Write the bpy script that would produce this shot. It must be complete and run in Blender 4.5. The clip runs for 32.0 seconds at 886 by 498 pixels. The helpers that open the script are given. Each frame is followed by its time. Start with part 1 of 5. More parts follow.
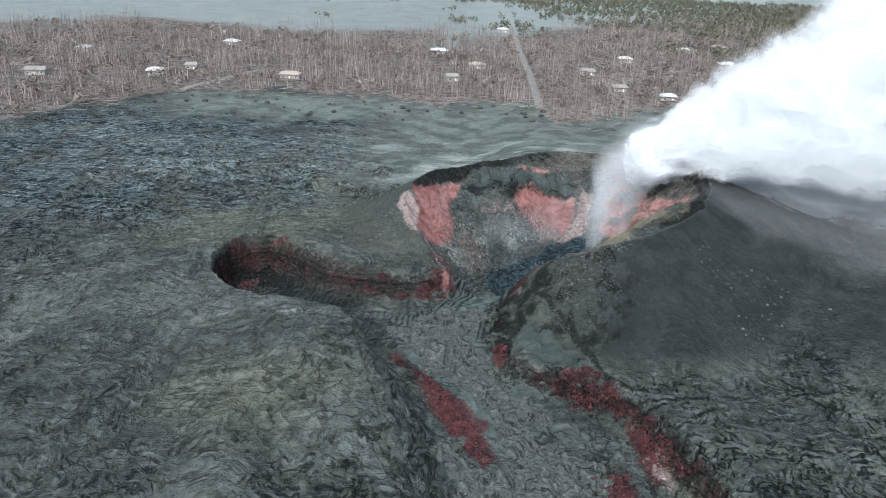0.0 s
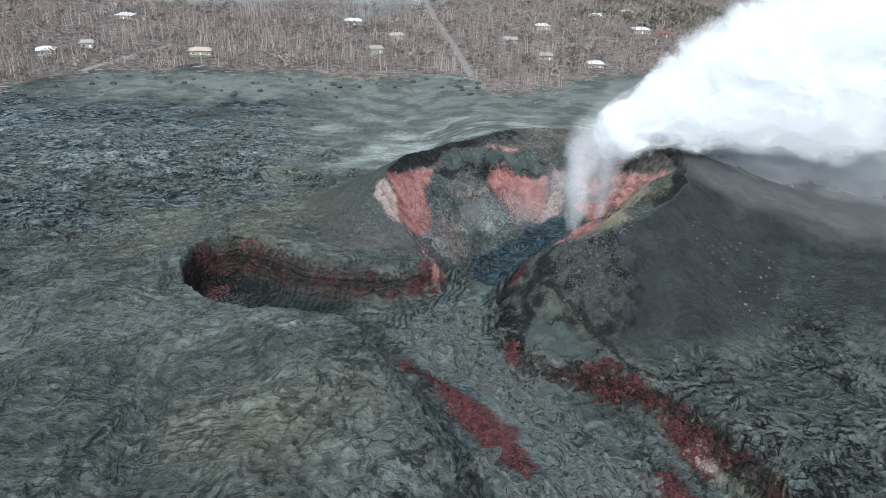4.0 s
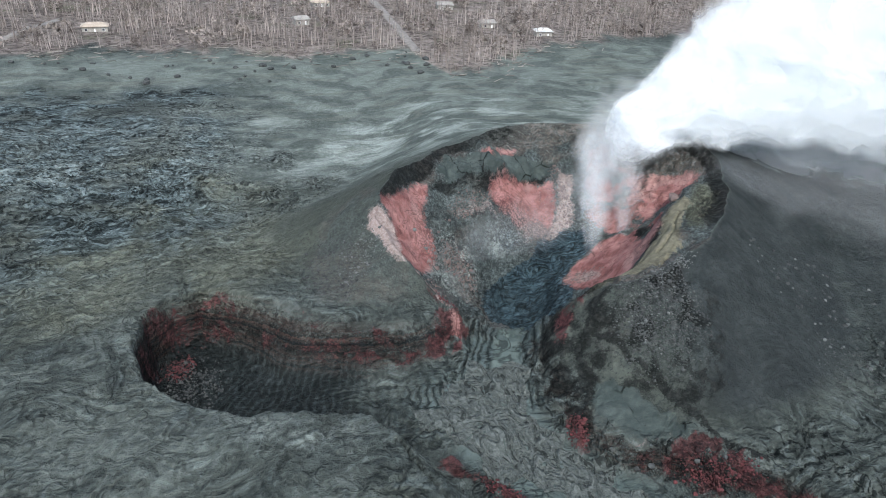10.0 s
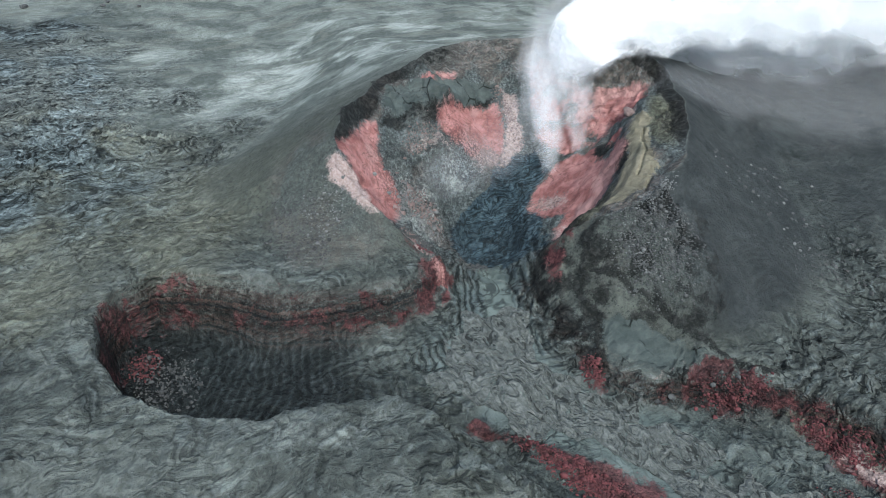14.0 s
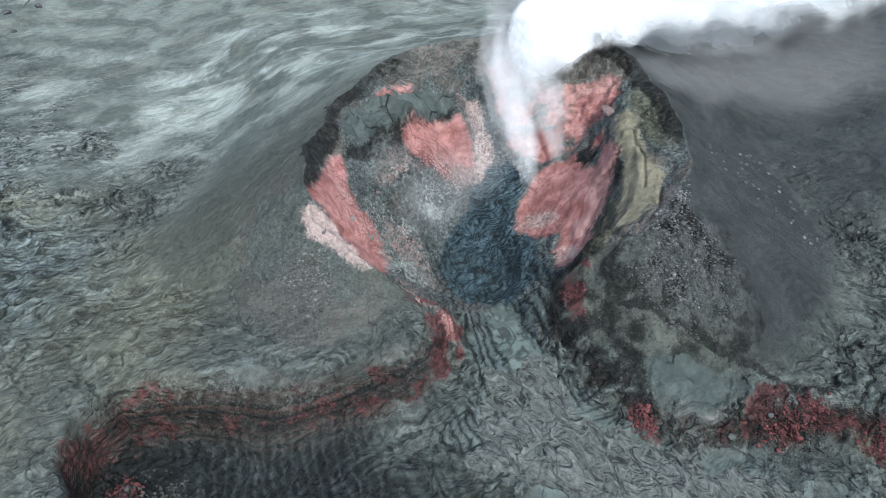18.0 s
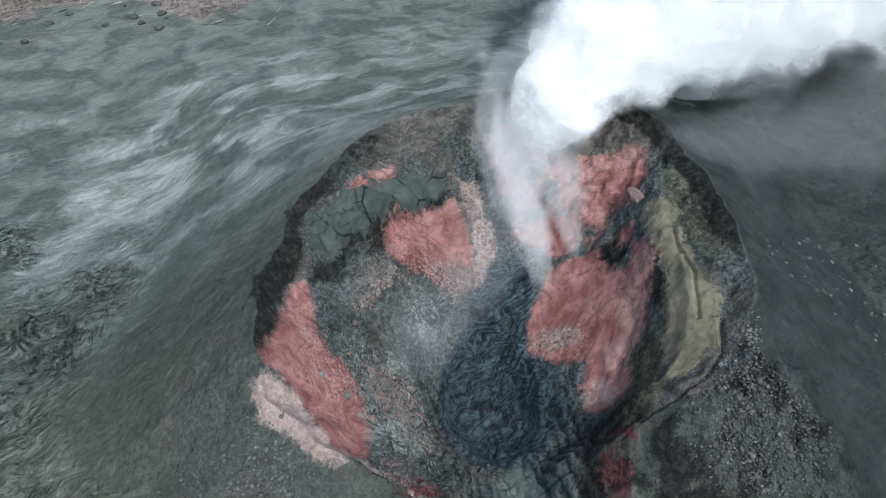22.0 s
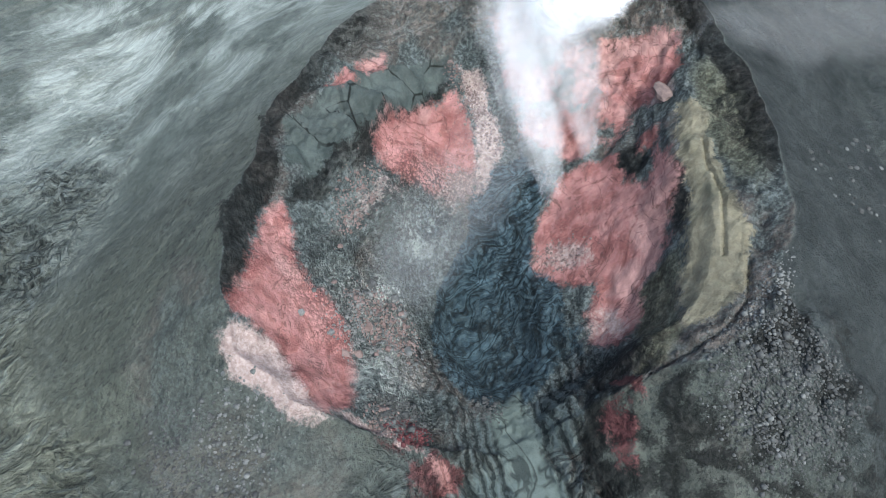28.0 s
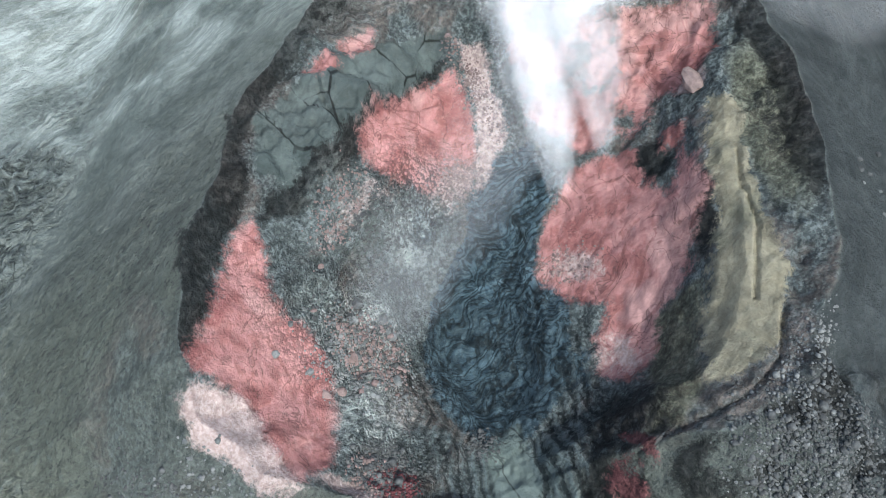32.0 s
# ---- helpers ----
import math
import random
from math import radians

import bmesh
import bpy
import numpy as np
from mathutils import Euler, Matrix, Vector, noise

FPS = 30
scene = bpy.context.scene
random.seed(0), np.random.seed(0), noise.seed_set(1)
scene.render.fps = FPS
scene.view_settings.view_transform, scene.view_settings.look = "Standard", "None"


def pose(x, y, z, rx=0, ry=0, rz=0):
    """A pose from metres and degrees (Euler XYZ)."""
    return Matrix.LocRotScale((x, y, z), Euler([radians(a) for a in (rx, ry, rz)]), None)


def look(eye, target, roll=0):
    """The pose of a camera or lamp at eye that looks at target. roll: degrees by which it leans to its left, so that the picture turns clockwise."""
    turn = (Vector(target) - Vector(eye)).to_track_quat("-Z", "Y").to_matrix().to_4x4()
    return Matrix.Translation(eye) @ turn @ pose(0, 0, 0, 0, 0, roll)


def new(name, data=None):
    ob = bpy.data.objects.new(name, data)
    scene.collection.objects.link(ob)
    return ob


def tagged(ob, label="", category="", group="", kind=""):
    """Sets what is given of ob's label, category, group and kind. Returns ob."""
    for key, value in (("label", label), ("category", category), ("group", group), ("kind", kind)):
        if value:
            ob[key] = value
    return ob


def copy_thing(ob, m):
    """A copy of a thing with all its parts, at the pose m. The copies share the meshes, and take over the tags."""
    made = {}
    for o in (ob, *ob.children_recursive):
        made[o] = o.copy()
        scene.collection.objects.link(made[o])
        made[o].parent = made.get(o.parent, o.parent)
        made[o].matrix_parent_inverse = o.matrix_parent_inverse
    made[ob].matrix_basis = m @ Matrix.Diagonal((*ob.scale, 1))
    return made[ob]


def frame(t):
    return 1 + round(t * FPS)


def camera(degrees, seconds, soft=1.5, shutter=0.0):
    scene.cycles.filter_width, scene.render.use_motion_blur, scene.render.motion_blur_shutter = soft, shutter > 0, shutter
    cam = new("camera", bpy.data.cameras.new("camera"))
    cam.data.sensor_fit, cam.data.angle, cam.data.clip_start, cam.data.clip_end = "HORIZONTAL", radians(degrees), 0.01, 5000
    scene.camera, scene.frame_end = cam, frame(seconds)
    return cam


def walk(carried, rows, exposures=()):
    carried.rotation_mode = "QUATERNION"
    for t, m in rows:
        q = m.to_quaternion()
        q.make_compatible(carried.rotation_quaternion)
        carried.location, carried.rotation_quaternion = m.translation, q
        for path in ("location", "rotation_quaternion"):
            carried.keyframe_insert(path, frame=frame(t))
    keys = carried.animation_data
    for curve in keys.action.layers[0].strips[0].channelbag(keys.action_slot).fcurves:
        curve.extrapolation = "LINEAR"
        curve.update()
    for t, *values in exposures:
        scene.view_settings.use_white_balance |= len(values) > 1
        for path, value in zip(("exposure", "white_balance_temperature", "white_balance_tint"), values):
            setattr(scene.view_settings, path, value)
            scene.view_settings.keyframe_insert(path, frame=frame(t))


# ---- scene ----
cam = camera(64.2, 32.0, soft=0.9)
METRES, EYE, TILT, LEAN, TURN = 214.3, 90.0, 0.0, 0.0, 0.0
ROWS = [
    (0.0, 0.0, 0.0, 0.0, 1.01, -23.83, -2.29),
    (0.5, -0.0154, 0.0035, -0.0001, -0.07, -24.08, -2.29),
    (1.0, -0.0316, 0.0091, -0.0006, -1.23, -24.38, -2.26),
    (1.5, -0.0456, 0.0158, -0.001, -2.29, -24.63, -2.25),
    (2.0, -0.0598, 0.0245, -0.0012, -3.42, -24.93, -2.26),
    (2.5, -0.0723, 0.0339, -0.0016, -4.54, -25.19, -2.31),
    (3.0, -0.0853, 0.0454, -0.0015, -5.72, -25.44, -2.36),
    (3.5, -0.0969, 0.0569, -0.002, -6.74, -25.69, -2.4),
    (5.5, -0.14, 0.1144, -0.0028, -10.07, -26.77, -2.61),
    (6.0, -0.1489, 0.1315, -0.0032, -10.97, -27.06, -2.59),
    (6.5, -0.1564, 0.1481, -0.0036, -12.24, -27.32, -2.61),
    (7.0, -0.1631, 0.167, -0.0039, -13.34, -27.63, -2.63),
    (7.5, -0.1686, 0.1851, -0.0044, -13.84, -27.93, -2.64),
    (8.0, -0.1735, 0.2053, -0.0047, -14.27, -28.25, -2.61),
    (8.5, -0.1774, 0.224, -0.0049, -14.65, -28.55, -2.6),
    (9.0, -0.1805, 0.2442, -0.0051, -15.14, -28.8, -2.64),
    (9.5, -0.1838, 0.2636, -0.0052, -15.49, -28.95, -2.74),
    (10.0, -0.1882, 0.2839, -0.0055, -15.65, -28.85, -2.86),
    (10.5, -0.1935, 0.3004, -0.0061, -16.12, -29.08, -2.95),
    (11.0, -0.2006, 0.3169, -0.0062, -16.73, -29.61, -3.09),
    (11.5, -0.2086, 0.3302, -0.0064, -17.53, -30.48, -3.21),
    (12.0, -0.2175, 0.3428, -0.0068, -18.94, -31.88, -3.26),
    (12.5, -0.2278, 0.353, -0.0064, -21.69, -32.94, -3.32),
    (13.0, -0.2398, 0.3633, -0.007, -23.5, -33.84, -3.31),
    (13.5, -0.2502, 0.3725, -0.0071, -25.06, -34.72, -3.23),
    (14.0, -0.2617, 0.3834, -0.0072, -27.73, -35.68, -3.1),
    (14.5, -0.2715, 0.3945, -0.0075, -30.06, -36.61, -2.96),
    (16.5, -0.2902, 0.4586, -0.0084, -34.56, -37.07, -2.25),
    (17.0, -0.2878, 0.4776, -0.0086, -35.48, -37.14, -2.0),
    (17.5, -0.2826, 0.4958, -0.0085, -36.32, -37.22, -1.8),
    (18.0, -0.2745, 0.5157, -0.0084, -37.89, -37.22, -1.59),
    (18.5, -0.2648, 0.5342, -0.0085, -38.62, -37.22, -1.38),
    (19.0, -0.2528, 0.5544, -0.0086, -39.54, -37.19, -1.22),
    (19.5, -0.2393, 0.5728, -0.0083, -40.03, -37.23, -1.02),
    (20.0, -0.2238, 0.5929, -0.0078, -40.29, -37.27, -0.89),
    (20.5, -0.2097, 0.6111, -0.0081, -40.24, -37.23, -0.78),
    (21.0, -0.1927, 0.6303, -0.0082, -40.15, -37.31, -0.64),
    (21.5, -0.177, 0.6473, -0.0073, -40.02, -37.35, -0.51),
    (22.0, -0.1619, 0.6637, -0.0073, -39.85, -37.49, -0.43),
    (22.5, -0.1499, 0.6768, -0.0068, -39.7, -37.72, -0.38),
    (23.0, -0.1389, 0.6882, -0.0068, -39.53, -38.0, -0.32),
    (23.5, -0.1304, 0.6956, -0.0068, -39.35, -38.64, -0.24),
    (24.0, -0.1233, 0.7019, -0.0068, -39.19, -40.3, -0.19),
    (24.5, -0.1179, 0.7054, -0.0069, -39.06, -41.84, -0.09),
    (25.0, -0.1133, 0.7079, -0.0072, -38.94, -44.21, 0.02),
    (25.5, -0.1101, 0.7102, -0.0069, -38.89, -46.12, 0.06),
    (26.0, -0.1068, 0.7115, -0.0065, -38.79, -47.33, 0.16),
    (26.5, -0.1043, 0.7124, -0.0064, -38.7, -48.42, 0.22),
    (28.5, -0.0905, 0.7223, -0.0056, -38.58, -50.63, 0.4),
    (29.0, -0.0836, 0.7288, -0.0057, -38.56, -50.56, 0.44),
    (29.5, -0.0756, 0.7375, -0.0057, -38.54, -51.04, 0.43),
    (30.0, -0.0658, 0.7486, -0.0056, -38.5, -52.41, 0.42),
    (30.5, -0.0566, 0.7585, -0.0059, -38.38, -56.09, 0.48),
    (31.0, -0.0458, 0.7705, -0.0053, -38.27, -58.69, 0.53),
    (31.5, -0.0374, 0.7793, -0.0051, -38.13, -58.55, 0.59),
    (32.0, -0.0296, 0.7872, -0.0052, -38.0, -58.38, 0.64),
]
walk(cam, [(t, pose(0, 0, EYE, TILT, LEAN, TURN) @ pose(METRES * x, METRES * y, METRES * z, 90 + pitch, roll, yaw)) for t, x, y, z, yaw, pitch, roll in ROWS], [(t, stops, 6200, 7) for t, stops in ((0.0, 0.97), (3.0, 0.97), (6.0, 1.0), (12.0, 1.08), (14.0, 1.25), (17.0, 1.45), (19.0, 1.38), (21.0, 1.1), (22.0, 0.96), (23.0, 0.88), (24.0, 0.78), (25.0, 0.76), (26.0, 1.05), (29.0, 1.58), (32.0, 1.67))])

# ---- light ----
world = bpy.data.worlds.new("sky")
scene.world = world
world.use_nodes = True
wn = world.node_tree
wn.nodes.clear()
sky = wn.nodes.new("ShaderNodeTexSky")
sky.sky_type = "NISHITA"
sky.sun_disc = False
SUN_ELEVATION, SUN_AZIMUTH = 54, 188      # degrees; azimuth clockwise from +y
sky.sun_elevation, sky.sun_rotation = radians(SUN_ELEVATION), radians(SUN_AZIMUTH)
sky.air_density, sky.dust_density, sky.ozone_density = 1.0, 3.2, 1.2
bg = wn.nodes.new("ShaderNodeBackground")
bg.inputs["Strength"].default_value = 0.135
wo = wn.nodes.new("ShaderNodeOutputWorld")
haze = wn.nodes.new("ShaderNodeHueSaturation")     # thin overcast: a paler sky
haze.inputs["Saturation"].default_value = 0.8
wn.links.new(sky.outputs[0], haze.inputs["Color"])
wn.links.new(haze.outputs[0], bg.inputs[0])
wn.links.new(bg.outputs[0], wo.inputs[0])
sun_data = bpy.data.lights.new("sun", "SUN")
sun_data.energy, sun_data.angle, sun_data.color = 1.75, radians(11), (1.0, 1.0, 0.98)
sun = new("sun", sun_data)
se, sa = radians(SUN_ELEVATION), radians(SUN_AZIMUTH)
sun.matrix_world = look((100 * math.sin(sa) * math.cos(se), 100 * math.cos(sa) * math.cos(se), 100 * math.sin(se)), (0, 0, 0))
scene.cycles.transparent_max_bounces = 56

# ---- arithmetic on plan coordinates ----
RNG = np.random.default_rng(7)
PERM = RNG.permutation(512)
GRAD = RNG.uniform(0, 2 * np.pi, 512)


def perlin(x, y, seed=0):
    x, y = x + seed * 17.31, y - seed * 9.77
    xi, yi = np.floor(x).astype(int), np.floor(y).astype(int)
    fx, fy = x - xi, y - yi
    u, v = fx * fx * fx * (fx * (fx * 6 - 15) + 10), fy * fy * fy * (fy * (fy * 6 - 15) + 10)

    def corner(i, j):
        a = GRAD[PERM[(PERM[(xi + i) & 511] + yi + j) & 511]]
        return np.cos(a) * (fx - i) + np.sin(a) * (fy - j)

    top = corner(0, 0) * (1 - u) + corner(1, 0) * u
    low = corner(0, 1) * (1 - u) + corner(1, 1) * u
    return (top * (1 - v) + low * v) * 1.5


def fbm(x, y, size, octaves=4, seed=0, gain=0.5):
    total, amp = 0.0, 1.0
    for k in range(octaves):
        total = total + amp * perlin(x / size, y / size, seed + k * 3)
        size, amp = size * 0.5, amp * gain
    return total


def ridged(x, y, size, octaves=3, seed=0):
    total, amp = 0.0, 0.6
    for k in range(octaves):
        total = total + amp * (1 - np.abs(perlin(x / size, y / size, seed + k * 5)) * 2.2)
        size, amp = size * 0.5, amp * 0.5
    return total


def smooth_height(x, y, points):
    """A smooth height between points (x, y, height)."""
    total, weight = 0.0, 0.0
    for px, py, pz in points:
        w = 1 / ((x - px) ** 2 + (y - py) ** 2 + 6) ** 2
        total, weight = total + w * pz, weight + w
    return total / weight


def ease(a, b, v):
    s = np.clip((v - a) / (b - a), 0, 1)
    return s * s * (3 - 2 * s)


def line_near(x, y, points, closed=False):
    """Distance to a line of (x, y, *values), and the values at the nearest place."""
    pts = [*points, points[0]] if closed else list(points)
    best = np.full(x.shape, 1e9)
    vals = [np.zeros(x.shape) for _ in pts[0][2:]]
    inside = np.zeros(x.shape, bool)
    for a, b in zip(pts, pts[1:]):
        dx, dy = b[0] - a[0], b[1] - a[1]
        s = np.clip(((x - a[0]) * dx + (y - a[1]) * dy) / (dx * dx + dy * dy), 0, 1)
        d = np.hypot(x - a[0] - s * dx, y - a[1] - s * dy)
        near = d < best
        best = np.where(near, d, best)
        for k in range(len(vals)):
            vals[k] = np.where(near, a[k + 2] + s * (b[k + 2] - a[k + 2]), vals[k])
        if closed and dy:
            cross = ((a[1] > y) != (b[1] > y)) & (x < a[0] + (y - a[1]) / dy * dx)
            inside ^= cross
    return best, vals, inside


def blob(x, y, cx, cy, rx, ry, turn=0.0):
    """1 in the middle of an ellipse, 0.5 on its edge, falling off outside."""
    c, s = math.cos(radians(turn)), math.sin(radians(turn))
    u, v = ((x - cx) * c + (y - cy) * s) / rx, (-(x - cx) * s + (y - cy) * c) / ry
    return np.clip(1.25 - 0.75 * np.hypot(u, v), 0, 1)


def patch(x, y, outline, soft=1.6):
    """1 inside an outline, 0.5 on it, 0 outside."""
    d, _, inside = line_near(x, y, outline, True)
    return np.clip(0.5 + np.where(inside, d, -d) / soft * 0.5, 0, 1)


# ---- the plan of the land ----
# crest of the cone: x, y, height, from the breach clockwise
RIM = [(-1, 187, 3), (-6, 191, 9), (-10.5, 195, 14), (-12.5, 204, 16.5), (-10.5, 210, 19.5), (-7, 217, 20.5),
       (-1, 224.5, 20), (8, 235, 19), (17, 241.5, 18.5), (24, 245.5, 19), (32, 248.5, 20), (43, 250.5, 20.5), (54, 248, 21),
       (67, 244, 22), (80, 237, 23), (86, 225, 23), (83, 211, 21), (78, 201, 19.5), (70.5, 190.5, 19.5),
       (58.5, 177.5, 19.8), (51, 171.5, 19.5), (42.5, 167.5, 18), (32, 168.5, 15), (25.5, 172.5, 10), (20.5, 176.5, 1), (15, 179.5, -4.5), (6, 183.5, -4)]
# lava pond and its tail on the crater floor: x, y, height
POND = [(48, 221, -1.5), (51, 217, -1), (50, 213, -1.5), (44, 209, -4), (37.5, 204.5, -5.5), (34.5, 197, -5), (27.5, 188, -5.5), (22, 185.5, -6), (15.5, 185.5, -6.5),
        (13.5, 192, -7.5), (15.5, 202, -7.5), (20.5, 209.5, -7), (29, 214.5, -5), (37, 217, -3), (41, 221.5, -1.5)]
# the drained channel with the pit at its end: x, y, width of the bank, height of the floor
CHANNEL = [(4, 184.5, 5, -4), (16, 180, 4, -4), (18.5, 172, 6, -3), (17, 163, 8, -3), (18, 152, 9, -4), (23, 143, 8, -4.5), (36, 137, 9, -5), (46, 130, 9, -5.5),
           (52, 116, 9, -6), (57, 97, 10, -7), (63, 60, 10, -8), (74, -20, 11, -9), (92, -120, 12, -10), (112, -300, 12, -10), (40, -300, 12, -10), (16, -120, 12, -10), (0, -20, 11, -9), (-2, 70, 11, -8), (-6, 97, 12, -7),
           (-9, 112, 13, -6), (-14, 127, 13, -5.5), (-19, 140, 9, -5), (-24, 149, 6, -4), (-33, 150.5, 3.5, -4.5), (-45, 152.5, 3, -5),
           (-55, 160, 2.2, -6), (-60.5, 167, 2, -6), (-63.5, 177, 2, -5), (-62.5, 187, 2.0, -4), (-58, 194, 2.4, -4), (-52, 196.5, 3.4, -4),
           (-42, 193, 7, -4.5), (-31, 186, 11, -4.8), (-18, 182, 12, -4.5), (-8, 181, 9, -3.5), (-2, 183, 6, -3)]


# the line along which the lava last drained from the pond into the channel
STEM = [(42, 215), (33, 209), (24, 200), (18.5, 190), (14.5, 183), (10.5, 175), (8, 168), (5, 158), (3, 148)]
# cracks: line, half width, depth
CRACKS = [([(-20, 142), (-16.5, 131), (-14, 122), (-10, 110), (-6, 98)], 0.5, 0.9), ([(24.5, 173), (30, 171.3), (36, 169.8), (41, 170.3), (46, 173.5)], 0.45, 0.9),
          ([(44.5, 176.5), (49, 180.5), (53, 184), (56, 188.5), (60, 192)], 0.35, 0.7), ([(-26, 256), (-19.5, 256.5), (-13, 259), (-8, 260.5)], 0.5, 0.5),
          
          ([(15.5, 178.5), (13, 170), (11, 160), (11.5, 150), (15, 142)], 0.4, 0.4), ([(3.5, 181), (2.5, 174), (-3, 168), (-12, 165)], 0.5, 0.5), ([(1, 172), (-6, 167.5), (-16, 166.5)], 0.35, 0.4),
          ([(5, 170), (0, 158), (-4, 150), (-4, 140)], 0.3, 0.3), ([(40, 231.5), (31, 232), (21, 228), (13, 223)], 0.5, 0.9), ([(24, 238), (22, 233.5), (23, 229)], 0.35, 0.7)]


YELLOW = [(65, 201.5), (66.2, 197), (59.2, 190.3), (52, 181), (50, 176.5), (42.4, 171.2), (37.3, 171.9), (34.1, 173.5), (40.8, 179.6), (45.4, 183), (53, 189), (58, 195)]
PALE_FACE = [(-11.4, 207.5), (-9.1, 206.3), (-7.6, 204.6), (-8, 200.3), (-8.2, 196.1), (-8.4, 192.4), (-11.4, 192.9), (-13.4, 197.7), (-14.2, 202.3), (-13.4, 205.6)]
RED_MID = [(27.3, 231.1), (36.1, 233.7), (45.2, 233.7), (44.2, 228), (42.4, 222.7), (35.9, 219.2), (31.9, 219.9), (26.1, 223.4), (23.7, 226.9), (24.6, 229.1)]
RED_RIGHT = [(51.9, 211.4), (58.1, 206.4), (54.3, 199.5), (54, 195.6), (59.2, 199.2), (57, 195.3), (54.6, 191.3), (51.4, 190.1), (45.2, 185.2), (41.6, 185.2), (36.6, 180.9), (32.6, 180.6), (31.8, 185.1), (35.4, 188.8), (39.4, 190.8), (37.2, 196.2), (36.2, 201.9), (41.1, 206.8), (47.2, 209.8)]
RED_FACE = [(2.6, 223.5), (5, 224.4), (4, 219.7), (2.1, 215.7), (1.3, 212.3), (3.1, 211.2), (3.2, 206.3), (1.1, 201.4), (-3.7, 194.2), (-8.9, 193.1), (-9.2, 197), (-8, 204.8), (-10.7, 208.5), (-10, 210.3), (-6.8, 212.8), (-3.1, 216.9)]


def land(x, y):
    """Height of the land, and masks for what covers it."""
    x, y = np.asarray(x, float), np.asarray(y, float)
    wx, wy = fbm(x, y, 14, 3, 11), fbm(x, y, 14, 3, 23)
    base = -2.5 - 0.014 * (y - 150) + 0.000009 * np.clip(y - 150, 0, 900) ** 2
    base = base + 12 * np.exp(-(((x + 50) / 52) ** 2 + ((y - 172) / 58) ** 2)) + 6 * np.exp(-(((x + 20) / 18) ** 2 + ((y - 122) / 30) ** 2))
    base = base + 3.0 * np.exp(-(((x + 45) / 14) ** 2 + ((y - 147) / 9) ** 2))
    base = base + 3.0 * np.exp(-(((x - 50) / 9) ** 2 + ((y - 112) / 22) ** 2))
    base = base + fbm(x, y, 120, 3, 31) * 2.0 + fbm(x, y, 26, 3, 37) * 0.7
    # cone
    x1, y1 = x + wx * 1.3, y + wy * 1.3
    d, (rz,), inside = line_near(x1, y1, RIM, True)
    ang = np.arctan2(y - 210, x - 28)
    back = ease(-0.4, 0.35, np.sin(ang)) * ease(-20, 40, x)
    steep = rz - 0.68 * d + 0.0016 * d * d * (d < 200)
    steep = np.where(d > 210, -50, steep)
    apron = base + (rz - base) * np.exp(-d / 52)
    cone = steep * (1 - back) + np.maximum(steep, apron) * back
    cone = cone + 3.2 * np.exp(-(((x - 41) / 8) ** 2 + ((y - 158) / 9) ** 2))
    gap = cone - base
    outer = base + np.where(gap > 0, gap, 0) + 2.2 * np.log1p(np.exp(-np.abs(gap) / 2.2))
    # crater
    df, (fz,), in_pond = line_near(x + wx * 0.8, y + wy * 0.8, POND, True)
    fz = smooth_height(x, y, POND)
    rz = rz + (smooth_height(x, y, RIM) - rz) * ease(2, 10, d) * inside
    u = np.where(in_pond, 0, df / (df + d + 1e-6))
    plain = np.interp(u, (0, 0.1, 0.3, 0.5, 0.7, 0.84, 0.93, 1), (0, 0.10, 0.33, 0.50, 0.66, 0.80, 0.90, 1))
    bench = np.interp(u, (0, 0.12, 0.32, 0.47, 0.54, 0.8, 0.9, 1), (0, 0.16, 0.50, 0.62, 0.78, 0.84, 0.88, 1))
    terrace = np.interp(u, (0, 0.1, 0.3, 0.48, 0.6, 0.68, 0.9, 1), (0, 0.06, 0.26, 0.50, 0.78, 0.90, 0.93, 1))
    nw = ease(0.9, 0.3, np.abs(ang - 1.95))
    se = ease(1.15, 0.7, np.abs(ang + 0.95))
    prof = plain * (1 - nw) * (1 - se) + bench * nw + terrace * se
    dip = np.where(in_pond, -4.0 * ease(0, 4.6, df) * ease(17, 6, np.hypot(x - 23, (y - 202) * 0.8)) - 0.8 * ease(0, 3, df), 0)
    bowl = fz + (rz - fz) * prof + dip
    bowl_plain = bowl
    bowl = bowl + (fbm(x, y, 7, 5, 41, 0.58) * 1.4 + ridged(x + wx * 3, y, 5, 3, 43) * 0.5) * ease(0.0, 0.15, u) * ease(1.0, 0.9, u)
    bowl = bowl + np.sin(bowl * 2.1 + fbm(x, y, 9, 2, 45) * 5) * 0.28 * ease(0.12, 0.3, u) * ease(0.97, 0.88, u)
    calm_face = np.maximum(patch(x, y, YELLOW, 3), np.maximum(patch(x, y, PALE_FACE, 2), 0.9 * np.maximum(patch(x, y, RED_FACE, 3), np.maximum(patch(x, y, RED_MID, 3), patch(x, y, RED_RIGHT, 3)))))
    bowl = bowl_plain + (bowl - bowl_plain) * (1 - 0.75 * calm_face)
    slab = patch(x, y, [(30, 240), (44, 239.5), (43, 236.5), (32, 233), (21.6, 229), (10, 225.5), (5, 226), (8, 233), (18, 239.5)], 0.7)
    bowl = bowl + slab * (0.9 + fbm(x, y, 5, 2, 59) * 0.4)
    mix = ease(-0.8, 0.8, np.where(inside, d, -d))
    h = outer * (1 - mix) + bowl * mix
    # channel and pit
    wob = 0.55
    dc, (bank, cz), in_ch = line_near(x + wx * wob, y + wy * wob, CHANNEL, True)
    shore = np.where(in_ch, ease(0, 1, dc / bank) ** 0.8, 0)
